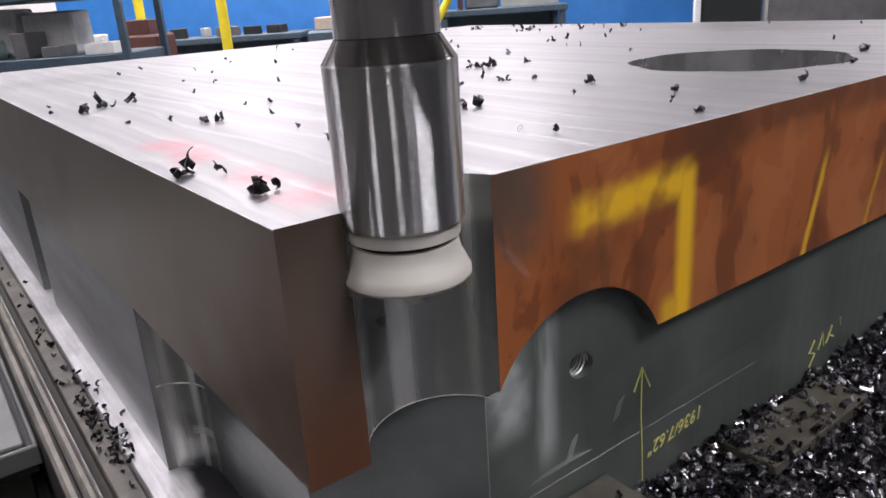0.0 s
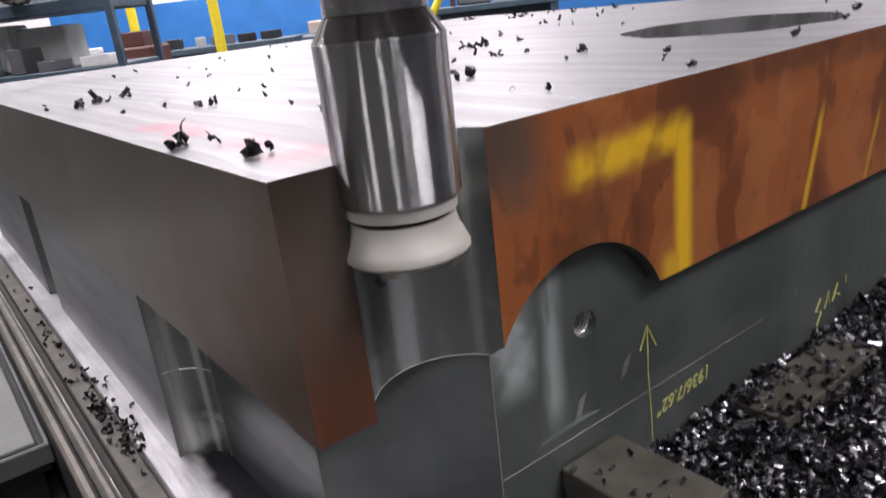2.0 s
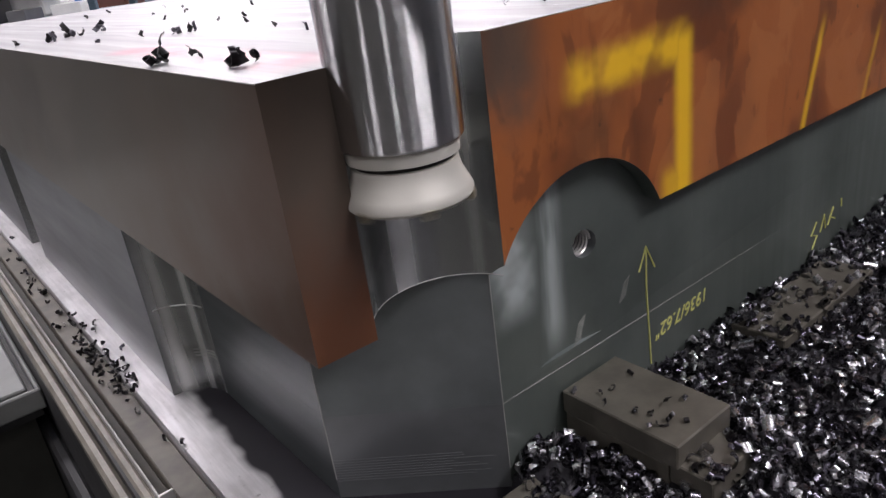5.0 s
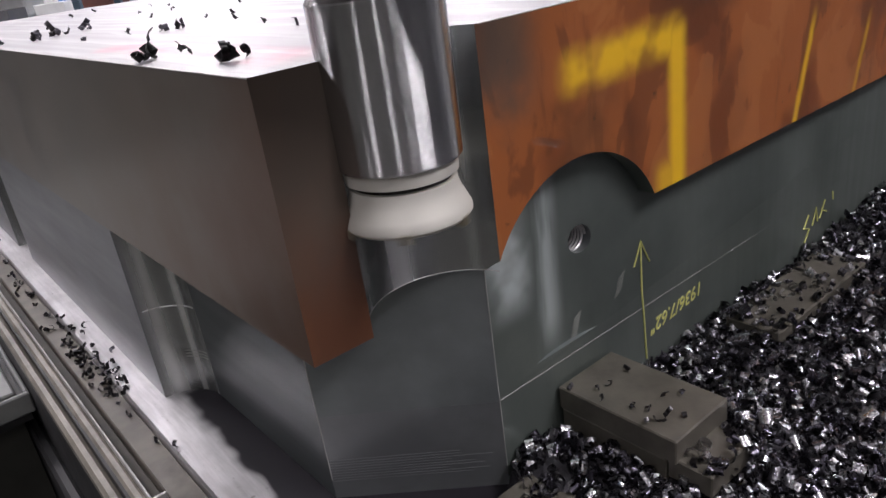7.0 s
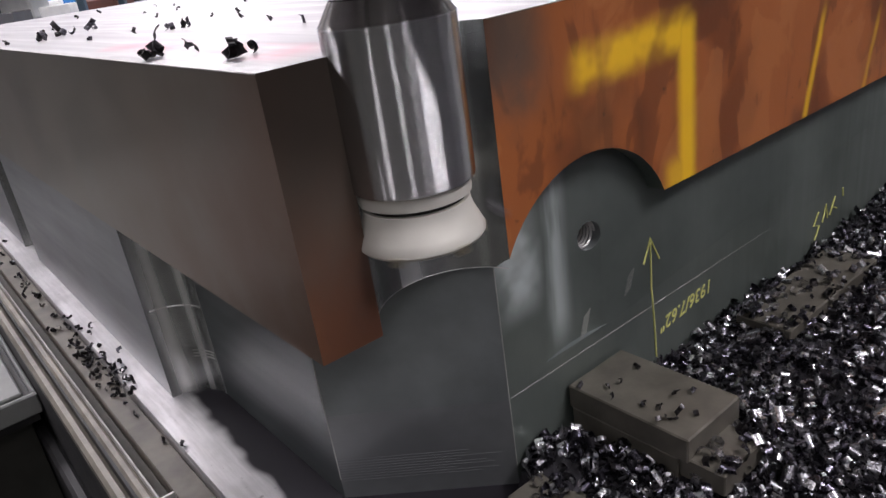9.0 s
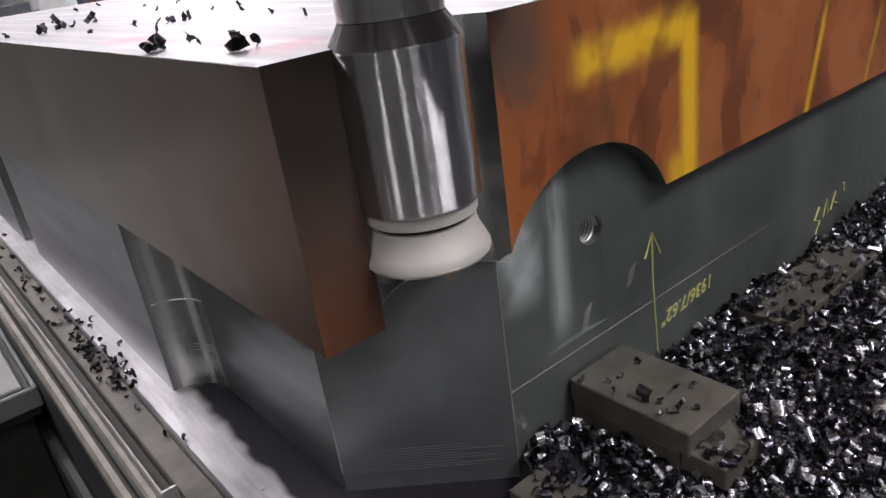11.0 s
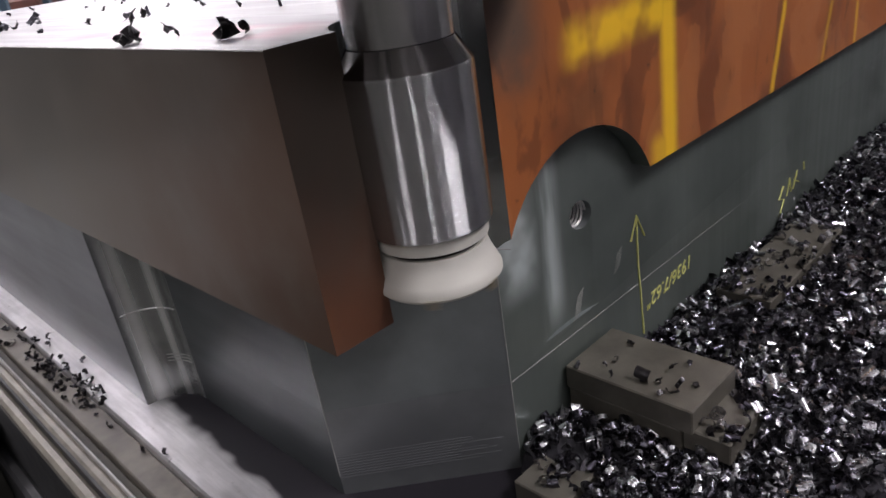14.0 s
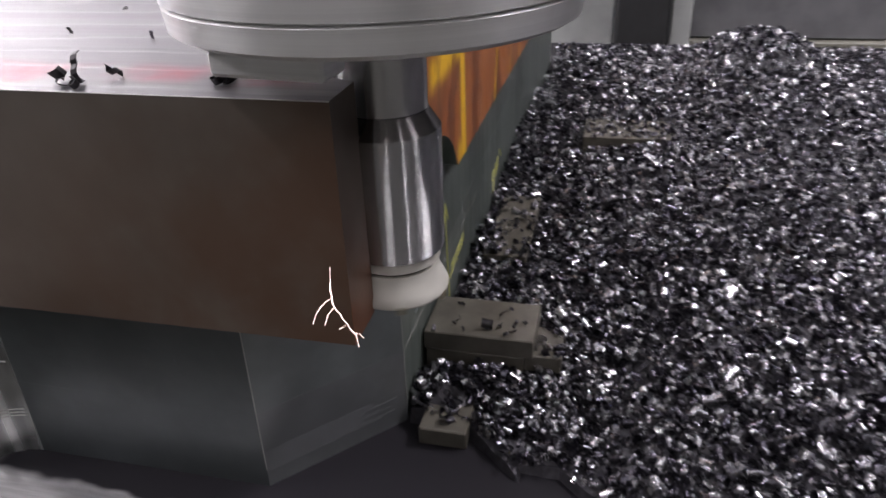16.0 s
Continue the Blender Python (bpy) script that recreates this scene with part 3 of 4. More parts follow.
def build_lower():
    thing = empty("lower_die_block", pose(0, 0, 0), "dark machined lower die block with a chamfered corner and threaded hole", "steel block")
    hole = lathe([(0.0165, -0.2), (0.0165, 0.2)], 40)
    bmesh.ops.transform(hole, matrix=Matrix.Translation((0.352, 0.09, 1.246)) @ Matrix.Rotation(math.pi / 2, 4, "X"), verts=hole.verts[:])
    gx, gy, gr = GROOVE
    for name, z0, z1 in (("block_body", 1.1121, 1.27), ("block_foot", TABLE_Z, 1.112)):
        ob = part(name, prism(lower_outline(), z0, z1), M_LOW, thing)
        if name == "block_body":
            carve(ob, [prism(SCALLOP, 1.128, 1.4), hole])

        def choose(c, n, area=1.0):
            if math.hypot(c.x - 0.352, c.z - 1.246) < 0.0175 and c.y > 0.0285 and area < 0.01:
                return 0
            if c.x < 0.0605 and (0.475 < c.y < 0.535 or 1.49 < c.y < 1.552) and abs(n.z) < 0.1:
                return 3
            # each flat side takes a lit or shaded copy of the block's steel
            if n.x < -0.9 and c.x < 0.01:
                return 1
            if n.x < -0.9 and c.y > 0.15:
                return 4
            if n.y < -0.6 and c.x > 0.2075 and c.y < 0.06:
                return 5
            return 0

        paint_faces(ob, (M_LOW if name == "block_body" else M_FOOT, M_LOWLIT, M_EDGE, M_CUT, M_LOWSHADED, M_FACE), choose)
        soften(ob)
    # the ring left where two plunges met, and scratches low on the chamfer
    arc = [(0.0598 * math.sin(a), 0.475 + 0.0598 * math.cos(a)) for a in (math.pi / 2 * k / 14 for k in range(1, 14))]
    part("tool_mark", tube([(x, y, 1.142) for x, y in arc], 0.0009, 6), M_BURR, thing, "bright ring-shaped tool mark")
    for k in range(3):
        part("tool_mark", tube([(x, y, 1.058 + 0.005 * k) for x, y in arc[6:]], 0.0006, 6), M_EDGE, thing)
    for k in range(9):
        run = 0.80 + 0.13 * math.sin(2.3 * k)
        part("scratch", tube([(0.0605, 0.1543, 1.024 + 0.0036 * k), (0.0605 + 0.147 * run, 0.1543 - 0.133 * run, 1.024 + 0.0036 * k)], 0.00028, 5), M_LOWLIT, thing)
    for x, y in ((0.207, 0.022), (0.060, 0.155)):
        part("worn_edge", tube([(x, y, 1.026), (x, y, 1.2690)], 0.0007, 6), M_EDGE, thing, "thin bright worn corner edge")
    part("worn_edge", tube([(0.208, 0.0222, 1.1124), (0.46, 0.0222, 1.1124), (0.74, 0.0224, 1.1124)], 0.0005, 6), M_EDGE, thing, "thin bright seam along the block")
    for x0, z0, n in ((0.405, 1.150, 6), (0.322, 1.128, 7)):
        for k in range(n):
            part("chatter_mark", tube([(x0 + 0.0015 * k, 0.0221, z0 + 0.0042 * k), (x0 + 0.013 + 0.0015 * k, 0.0221, z0 + 0.007 + 0.0042 * k)], 0.00035, 5), M_EDGE, thing)
    # the thread inside the tapped hole
    turns, per = 7, 20
    pts = [(0.352 + 0.0150 * math.cos(2 * math.pi * i / per), 0.0300 + 0.0046 * i / per, 1.246 + 0.0150 * math.sin(2 * math.pi * i / per)) for i in range(turns * per)]
    part("thread", tube(pts, 0.0015, 6), M_BURR, thing, "bright screw thread in the hole")
    return thing


build_lower()


# ---- paint-marker writing on the lower block ----
def writing(name, text, m, size, label):
    curve = bpy.data.curves.new(name, "FONT")
    curve.body, curve.size, curve.extrude, curve.offset, curve.shear = text, size, 0.0004, 0.0001, 0.25
    ob = new(name, curve)
    ob.matrix_basis = m
    bpy.context.view_layer.update()
    me = bpy.data.meshes.new_from_object(ob.evaluated_get(bpy.context.evaluated_depsgraph_get()))
    bpy.data.objects.remove(ob)
    me.materials.append(M_MARK)
    ob = new(name, me)
    ob.matrix_basis = m
    return tagged(ob, label, "writing")


def build_marks():
    bm = tube([(0.464, 0.0214, 1.036), (0.461, 0.0214, 1.09), (0.457, 0.0214, 1.14), (0.457, 0.0214, 1.2)], 0.0013, 6)
    tube([(0.443, 0.0214, 1.176), (0.457, 0.0214, 1.205), (0.474, 0.0214, 1.172)], 0.0013, 6, bm)
    tagged(part("marker_arrow", finish(bm), M_MARK, None, "hand-drawn yellow paint-marker arrow on the dark block"), "", "writing")
    # written the other way up, as the block was turned over
    face = Matrix.Translation((0.592, 0.0214, 1.096)) @ Matrix.Rotation(math.pi / 2, 4, "X") @ Matrix.Rotation(math.pi + 0.10, 4, "Z")
    writing("marker_writing", "1936/7.62\"", face, 0.0268, "yellow handwritten paint-marker figures, upside down on the block")
    bm = bmesh.new()
    for pts in ([(0.90, 1.085), (0.885, 1.066), (0.905, 1.060), (0.888, 1.035)], [(0.915, 1.062), (0.925, 1.09), (0.932, 1.064)], [(0.94, 1.066), (0.955, 1.094), (0.945, 1.08), (0.965, 1.07)], [(0.982, 1.10), (0.985, 1.085)]):
        tube([(x, 0.0214, z) for x, z in pts], 0.0014, 6, bm)
    tagged(part("marker_scrawl", finish(bm), M_MARK, None, "unreadable yellow paint-marker scrawl on the dark block"), "", "writing")


build_marks()


# ---- the cutter and its spindle ----
AXIS = (0.1065, -0.010)
RIM0, SINK = 1.437, 0.0102


def build_tool():
    """Origin on the axis at the lower rim."""
    thing = empty("milling_tool", pose(*AXIS, RIM0), "polished long-reach milling tool with a pale spinning cutter head", "milling tool")
    head = part("cutter_head", lathe([(0.034, 0.001), (0.0505, 0.0), (0.0532, 0.003), (0.0532, 0.006), (0.0505, 0.012), (0.0462, 0.021), (0.0442, 0.028), (0.0438, 0.0325), (0.030, 0.0328)], 96), M_HEAD, thing, "satin pale cutter head")
    part("clearance_groove", lathe([(0.0405, 0.0328), (0.0405, 0.0365)], 72), M_CONE, thing)
    part("collar", lathe([(0.0440, 0.0365), (0.0458, 0.0373), (0.0463, 0.0478), (0.0450, 0.0484)], 96), M_HEAD, thing, "pale narrow collar")
    part("tool_body", lathe([(0.044, 0.0484), (0.0490, 0.0488), (0.0503, 0.0505), (0.0505, 0.0515), (0.0514, 0.1700), (0.0515, 0.1715), (0.0511, 0.1730)], 128, True, 0.2), M_BODY, thing, "mirror-polished steel cylinder")
    part("shoulder", lathe([(0.0511, 0.1730), (0.0503, 0.1740), (0.0402, 0.1900), (0.038, 0.1905)], 96), M_SHOULDER, thing, "dark turned conical shoulder")
    part("shank", lathe([(0.0395, 0.1905), (0.0398, 0.1910), (0.0405, 0.2780)], 96), M_NECK, thing, "turned steel shank")
    insert = None
    for i in range(6):
        a = 2 * math.pi * i / 6
        m = pose(0.0495 * math.cos(a), 0.0495 * math.sin(a), 0.0002, 0, 0, math.degrees(a))
        if insert is None:
            insert = part("insert", box(-0.010, 0.0052, -0.0032, 0.0032, -0.004, 0.0045, 0.001), M_CARBIDE, head, "bronze carbide cutting insert", m)
        else:
            ob = new("insert", insert.data)
            ob.parent, ob.matrix_basis = head, m
            tagged(ob, "bronze carbide cutting insert")
    return thing


def build_spindle():
    thing = empty("machine_spindle", pose(*AXIS, RIM0 + 0.252), "large turned steel spindle nose above the milling tool", "spindle")
    for turn in (6.0, 186.0):
        part("drive_block", box(-0.150, -0.112, -0.022, 0.072, 0.0, 0.0195, 0.003), M_NOSE, thing, "bright steel drive block under the flange", pose(0, 0, 0, 0, 0, -turn))
    part("hub_ring", lathe([(0.0415, 0.0095), (0.056, 0.009), (0.058, 0.0115), (0.058, 0.0195)], 72), M_CONE, thing, "dark hub ring round the shank")
    flange = part("nose_flange", lathe([(0.058, 0.0196), (0.166, 0.0196), (0.1735, 0.024), (0.1755, 0.042), (0.1725, 0.044), (0.1765, 0.046), (0.178, 0.15), (0.175, 0.155)], 160), M_NOSE, thing, "broad turned flange")
    part("quill", lathe([(0.15, 0.1551), (0.15, 2.6)], 96), M_GREY, thing, "grey painted quill housing")
    for i in range(6):
        a = math.radians(20 + 60 * i)
        part("bolt", lathe([(0.009, 0.0135), (0.009, 0.0195)], 20), M_CONE, flange, "", pose(0.095 * math.cos(a), 0.095 * math.sin(a), 0))
    return thing


TOOL = build_tool()
SPINDLE = build_spindle()


# ---- clamps and bars beside the die ----
def build_clamps():
    thing = empty("clamp_stack", pose(0, 0, 0), "stacked oily brown clamp plates beside the die", "clamp")
    part("upper_plate", box(0.294, 0.390, -0.134, 0.019, 1.056, 1.085, 0.0015), M_CLAMP, thing)
    part("lower_plate", box(0.297, 0.372, -0.172, -0.122, 1.034, 1.060, 0.0015), M_CLAMP, thing)
    part("riser", box(0.2955, 0.3885, -0.1215, 0.017, TABLE_Z, 1.0555, 0.0015), M_CLAMP, thing)
    bars = ((0.165, 0.236, -0.066, -0.004, 1.026), (0.60, 0.86, -0.085, -0.010, 1.046), (1.16, 1.30, -0.36, -0.15, 1.075))
    for x0, x1, y0, y1, z1 in bars:
        tagged(part("stop_bar", box(x0, x1, y0, y1, TABLE_Z, z1, 0.0015), M_CLAMP, None, "flat oily steel bar half buried in chips"), "", "steel bar", "bars in the chips")


build_clamps()


# ---- chips ----
def heap_height(x, y):
    z = 1.022 + 0.026 * np.exp(-((x - 0.40) ** 2 / 0.004 + (y + 0.16) ** 2 / 0.004)) + 0.022 * np.exp(-((x - 0.275) ** 2 + (y + 0.09) ** 2) / 0.005) + 0.024 * np.exp(-((x - 0.245) ** 2 + (y + 0.015) ** 2) / 0.0016)
    z = z + 0.012 * np.sin(9 * x + 3 * y) * np.sin(11 * y - 2 * x) * 0.6 + 0.03 * np.clip((x - 0.4) / 1.2, 0, 1)
    z = z + 0.185 * np.exp(-((x - 1.85) ** 2 / 0.30 + (y + 0.62) ** 2 / 0.075)) - 0.155 * np.clip((x - 1.55) / 0.9, 0, 1) + 0.03 * np.exp(-((x - 0.9) ** 2 / 0.2 + (y + 0.45) ** 2 / 0.05))
    z = z - 0.13 * np.clip((-y - 0.72) / 0.5, 0, 1) * np.clip((x - 1.0) / 0.6, 0, 1)
    return np.maximum(z, TABLE_Z + 0.002)


def heap_edge(y):
    """The heap's near border along the table."""
    return 0.205 + 0.42 * np.minimum(y, 0) + 0.012 * np.sin(60 * y)


def curls(rng, places, sizes, tight=False):
    """Curled strips of swarf as one vertex and face list."""
    n, seg = len(places), 9
    sweep = rng.uniform(2.8, 6.6, n)
    radius = sizes * rng.uniform(0.30, 0.48, n) * np.minimum(1.0, 4.0 / sweep)
    wide = sizes * rng.uniform(0.28, 0.95, n)
    pitch = wide * rng.uniform(-0.5, 0.5, n)
    a = np.linspace(-0.5, 0.5, seg)[None, :] * sweep[:, None]
    px = radius[:, None] * np.cos(a)
    py = radius[:, None] * np.sin(a)
    verts = np.empty((n, seg, 2, 3))
    for k, side in enumerate((-0.5, 0.5)):
        verts[:, :, k, 0] = px
        verts[:, :, k, 1] = py
        verts[:, :, k, 2] = side * wide[:, None] + pitch[:, None] * np.linspace(-0.5, 0.5, seg)[None, :]
    q = rng.normal(size=(n, 4))
    q /= np.linalg.norm(q, axis=1)[:, None]
    w, x, y, z = q.T
    rot = np.stack([np.stack([1 - 2 * (y * y + z * z), 2 * (x * y - w * z), 2 * (x * z + w * y)], 1),
                    np.stack([2 * (x * y + w * z), 1 - 2 * (x * x + z * z), 2 * (y * z - w * x)], 1),
                    np.stack([2 * (x * z - w * y), 2 * (y * z + w * x), 1 - 2 * (x * x + y * y)], 1)], 1)
    verts = np.einsum("nij,nskj->nski", rot, verts) + places[:, None, None, :]
    base = (np.arange(n) * seg * 2)[:, None]
    s = np.arange(seg - 1)[None, :] * 2
    faces = np.stack([base + s, base + s + 2, base + s + 3, base + s + 1], -1).reshape(-1, 4)
    return verts.reshape(-1, 3), faces


def swarf_object(name, verts, faces, label):
    me = bpy.data.meshes.new(name)
    me.from_pydata(verts.tolist(), [], faces.tolist())
    me.polygons.foreach_set("use_smooth", [True] * len(me.polygons))
    me.materials.append(M_CHIP)
    return tagged(new(name, me), label, "metal chips")


def build_heap():
    rng = np.random.default_rng(5)
    xs, ys = np.linspace(-0.1, 2.48, 160), np.linspace(-2.0, 0.018, 120)
    gx, gy = np.meshgrid(xs, ys, indexing="ij")
    keep = gx > heap_edge(gy) - 0.01
    gz = heap_height(gx, gy) - 0.006 + rng.normal(0, 0.0025, gx.shape)
    gz = np.where(keep, gz, TABLE_Z - 0.02)
    verts = np.stack([gx, gy, gz], -1).reshape(-1, 3)
    idx = np.arange(gx.size).reshape(gx.shape)
    faces = np.stack([idx[:-1, :-1], idx[1:, :-1], idx[1:, 1:], idx[:-1, 1:]], -1).reshape(-1, 4)
    me = bpy.data.meshes.new("packed_chips")
    me.from_pydata(verts.tolist(), [], faces.tolist())
    me.materials.append(M_SOOT)
    tagged(new("packed_chips", me), "dark packed mass of steel chips heaped on the table", "metal chips", "", "stuff")
    places, sizes = [], []
    for x0, x1, y0, y1, count in ((0.18, 0.32, -0.24, 0.016, 650), (0.36, 0.50, -0.26, -0.02, 500), (-0.1, 0.75, -0.98, 0.016, 13500), (0.75, 1.5, -1.35, 0.016, 12000), (1.5, 2.46, -1.95, 0.016, 11000)):
        x, y = rng.uniform(x0, x1, count), rng.uniform(y0, y1, count)
        size = (0.0080 + 0.0140 * rng.random(count) ** 1.5) * (1.0 if x1 < 1.6 else 1.15)
        ok = x > heap_edge(y)
        # the plates stay mostly clear
        for a0, a1, b0, b1, share in ((0.288, 0.396, -0.140, 0.02, 0.992), (0.297, 0.368, -0.165, -0.12, 0.8), (0.165, 0.236, -0.066, -0.004, 0.7), (0.60, 0.86, -0.09, -0.012, 0.60), (1.15, 1.31, -0.37, -0.14, 0.60)):
            ok &= ~((x > a0) & (x < a1) & (y > b0) & (y < b1) & (rng.random(count) < share))
        x, y, size = x[ok], y[ok], size[ok]
        z = heap_height(x, y) + rng.uniform(-0.006, 0.010, len(x))
        for a0, a1, b0, b1, top in ((0.294, 0.390, -0.134, 0.02, 1.085), (0.297, 0.372, -0.172, -0.122, 1.060), (0.165, 0.236, -0.066, -0.004, 1.026), (0.60, 0.86, -0.085, -0.010, 1.046), (1.16, 1.30, -0.36, -0.15, 1.075)):
            on = (x > a0) & (x < a1) & (y > b0) & (y < b1)
            z = np.where(on, np.maximum(z, top + 0.003), z)
        places.append(np.stack([x, y, z], -1))
        sizes.append(size)
    verts, faces = curls(rng, np.concatenate(places), np.concatenate(sizes))
    swarf_object("chip_heap", verts, faces, "glittering heap of curled steel milling chips on the table")["kind"] = "stuff"


build_heap()

# places of single chips on the milled top, by plan
TOP_CHIPS = [(0.022, 0.238, 2.6), (0.0377, 0.1057, 2.2), (0.067, 0.905, 2.2), (0.103, 0.955, 2.2), (0.160, 0.965, 1.8), (0.130, 0.640, 1.4), (0.160, 0.572, 1.8), (0.172, 0.559, 1.6),
             (0.824, 0.757, 2.2), (0.844, 0.736, 2.4), (0.679, 0.517, 2.0), (0.941, 0.729, 1.8), (0.727, 0.480, 1.2), (0.726, 0.352, 2.2), (0.710, 0.170, 1.8), (0.577, 0.037, 1.7),
             (0.457, 0.315, 2.4), (0.367, 0.132, 0.8), (0.386, 0.093, 1.1), (0.618, 0.109, 0.9), (0.602, 0.267, 0.8), (1.419, 1.113, 2.0), (1.503, 1.135, 2.0), (0.865, 0.065, 1.9),
             (1.322, 0.186, 3.0), (1.096, 0.101, 2.0), (1.057, 0.914, 1.6), (0.696, 1.489, 1.2), (0.254, 0.555, 0.7), (0.220, 0.399, 0.6)]


def ribbon(rng, size):
    """One curled or folded chip with a little thickness."""
    n = rng.integers(9, 15)
    turn, way, at = rng.uniform(0, 6.28), 0.0, Vector((0, 0))
    bend = rng.uniform(0.28, 0.62) * rng.choice((-1, 1))
    kink, wide = rng.integers(2, 7), size * rng.uniform(0.35, 0.65)
    drift, step, rows = size * rng.uniform(-0.07, 0.07), size * 2.0 / n, []
    for i in range(n):
        rows.append((at.copy(), way, i * drift))
        way += bend + (rng.uniform(0.7, 1.4) if i == kink else 0.0) + rng.normal(0, 0.12)
        at += Vector((math.cos(way), math.sin(way))) * step
    bm, rings, thick = bmesh.new(), [], size * 0.025
    for p, w, d in rows:
        nx, ny = -math.sin(w) * thick, math.cos(w) * thick
        rings.append([bm.verts.new((p.x + k * nx, p.y + k * ny, d + j * wide)) for k, j in ((-1, -0.5), (1, -0.5), (1, 0.5), (-1, 0.5))])
    for a, b in zip(rings, rings[1:]):
        for k in range(4):
            bm.faces.new((a[k], a[(k + 1) % 4], b[(k + 1) % 4], b[k]))
    bm.faces.new(rings[0][::-1])
    bm.faces.new(rings[-1])
    tilt = Euler((rng.uniform(0.4, 1.6) * rng.choice((-1, 1)), rng.uniform(-0.5, 0.5), turn)).to_matrix().to_4x4()
    bmesh.ops.transform(bm, matrix=tilt, verts=bm.verts[:])
    low = min(v.co.z for v in bm.verts)
    mid = sum((v.co for v in bm.verts), Vector()) / len(bm.verts)
    bmesh.ops.translate(bm, vec=(-mid.x, -mid.y, 0.0002 - low), verts=bm.verts[:])
    return finish(bm)


def build_top_chip(rng, x, y, scale, z=1.5, group="chips on the milled top", dark=False):
    """One curled chip, with smaller ones tangled beside it where the clump is large."""
    count = 1 if scale < 1.5 else 2 if scale < 2.05 else 3 if scale < 2.2 else 5
    for k in range(count):
        off = 0.0 if k == 0 else 0.0042 * scale
        bm = ribbon(rng, 0.0104 * (0.6 + 0.42 * scale) * (1.0 if k == 0 else 0.8))
        ob = part("metal_chip", bm, M_DARKCHIP if dark or rng.random() < 0.5 else M_CHIP, None, "dark curled steel chip lying on a flat surface", pose(x + rng.normal(0, 1) * off, y + rng.normal(0, 1) * off, z))
        tagged(ob, "", "metal chip", group)


def build_scattered():
    rng = np.random.default_rng(11)
    for k, (x, y, s) in enumerate(TOP_CHIPS):
        build_top_chip(rng, x, y, s, dark=k < 2)
    for k in range(34):
        x, y = rng.uniform(0.3, 2.1), rng.uniform(0.3, 2.3)
        if math.hypot(x - 1.115, y - 0.325) > 0.25:
            build_top_chip(rng, x, y, rng.uniform(0.4, 1.7))
    for k in range(22):
        x, y = rng.normal(1.95, 0.12), rng.normal(1.75, 0.22)
        if x < 2.17 and y < 2.42:
            build_top_chip(rng, x, y, rng.uniform(0.9, 2.2))
    for k in range(14):
        x, y = rng.uniform(0.02, 0.5), rng.uniform(0.15, 1.6)
        build_top_chip(rng, x, y, rng.uniform(0.2, 0.5))
    # along the table's edge
    for k in range(115):
        y = rng.normal(0.76, 0.085) if k < 72 else rng.normal(1.15, 0.25) if k < 97 else rng.uniform(0.3, 2.2)
        x = rng.normal(-0.046, 0.013) if k < 72 else rng.normal(-0.058, 0.014)
        z = TABLE_Z if x > -0.042 else TABLE_Z - 0.012
        if -0.078 < x < -0.005:
            build_top_chip(rng, x, y, rng.uniform(0.4, 1.4) if k < 72 else rng.uniform(0.8, 1.48), z, "chips along the table edge", k % 3 > 0)
    for k in range(14):
        build_top_chip(rng, rng.uniform(0.30, 0.385), rng.uniform(-0.12, 0.01), rng.uniform(0.3, 0.7), 1.085, "chips on the clamp plate")


build_scattered()


# ---- the background of the hall ----
def stand(name, u, v, z, w, d, h, mat, label, category, turn=0.0, group=""):
    ob = part(name, box(0, w, 0, d, 0, h, min(w, d, h) * 0.06), mat, None, label, at_hall(u, v, z, turn))
    return tagged(ob, "", category, group)


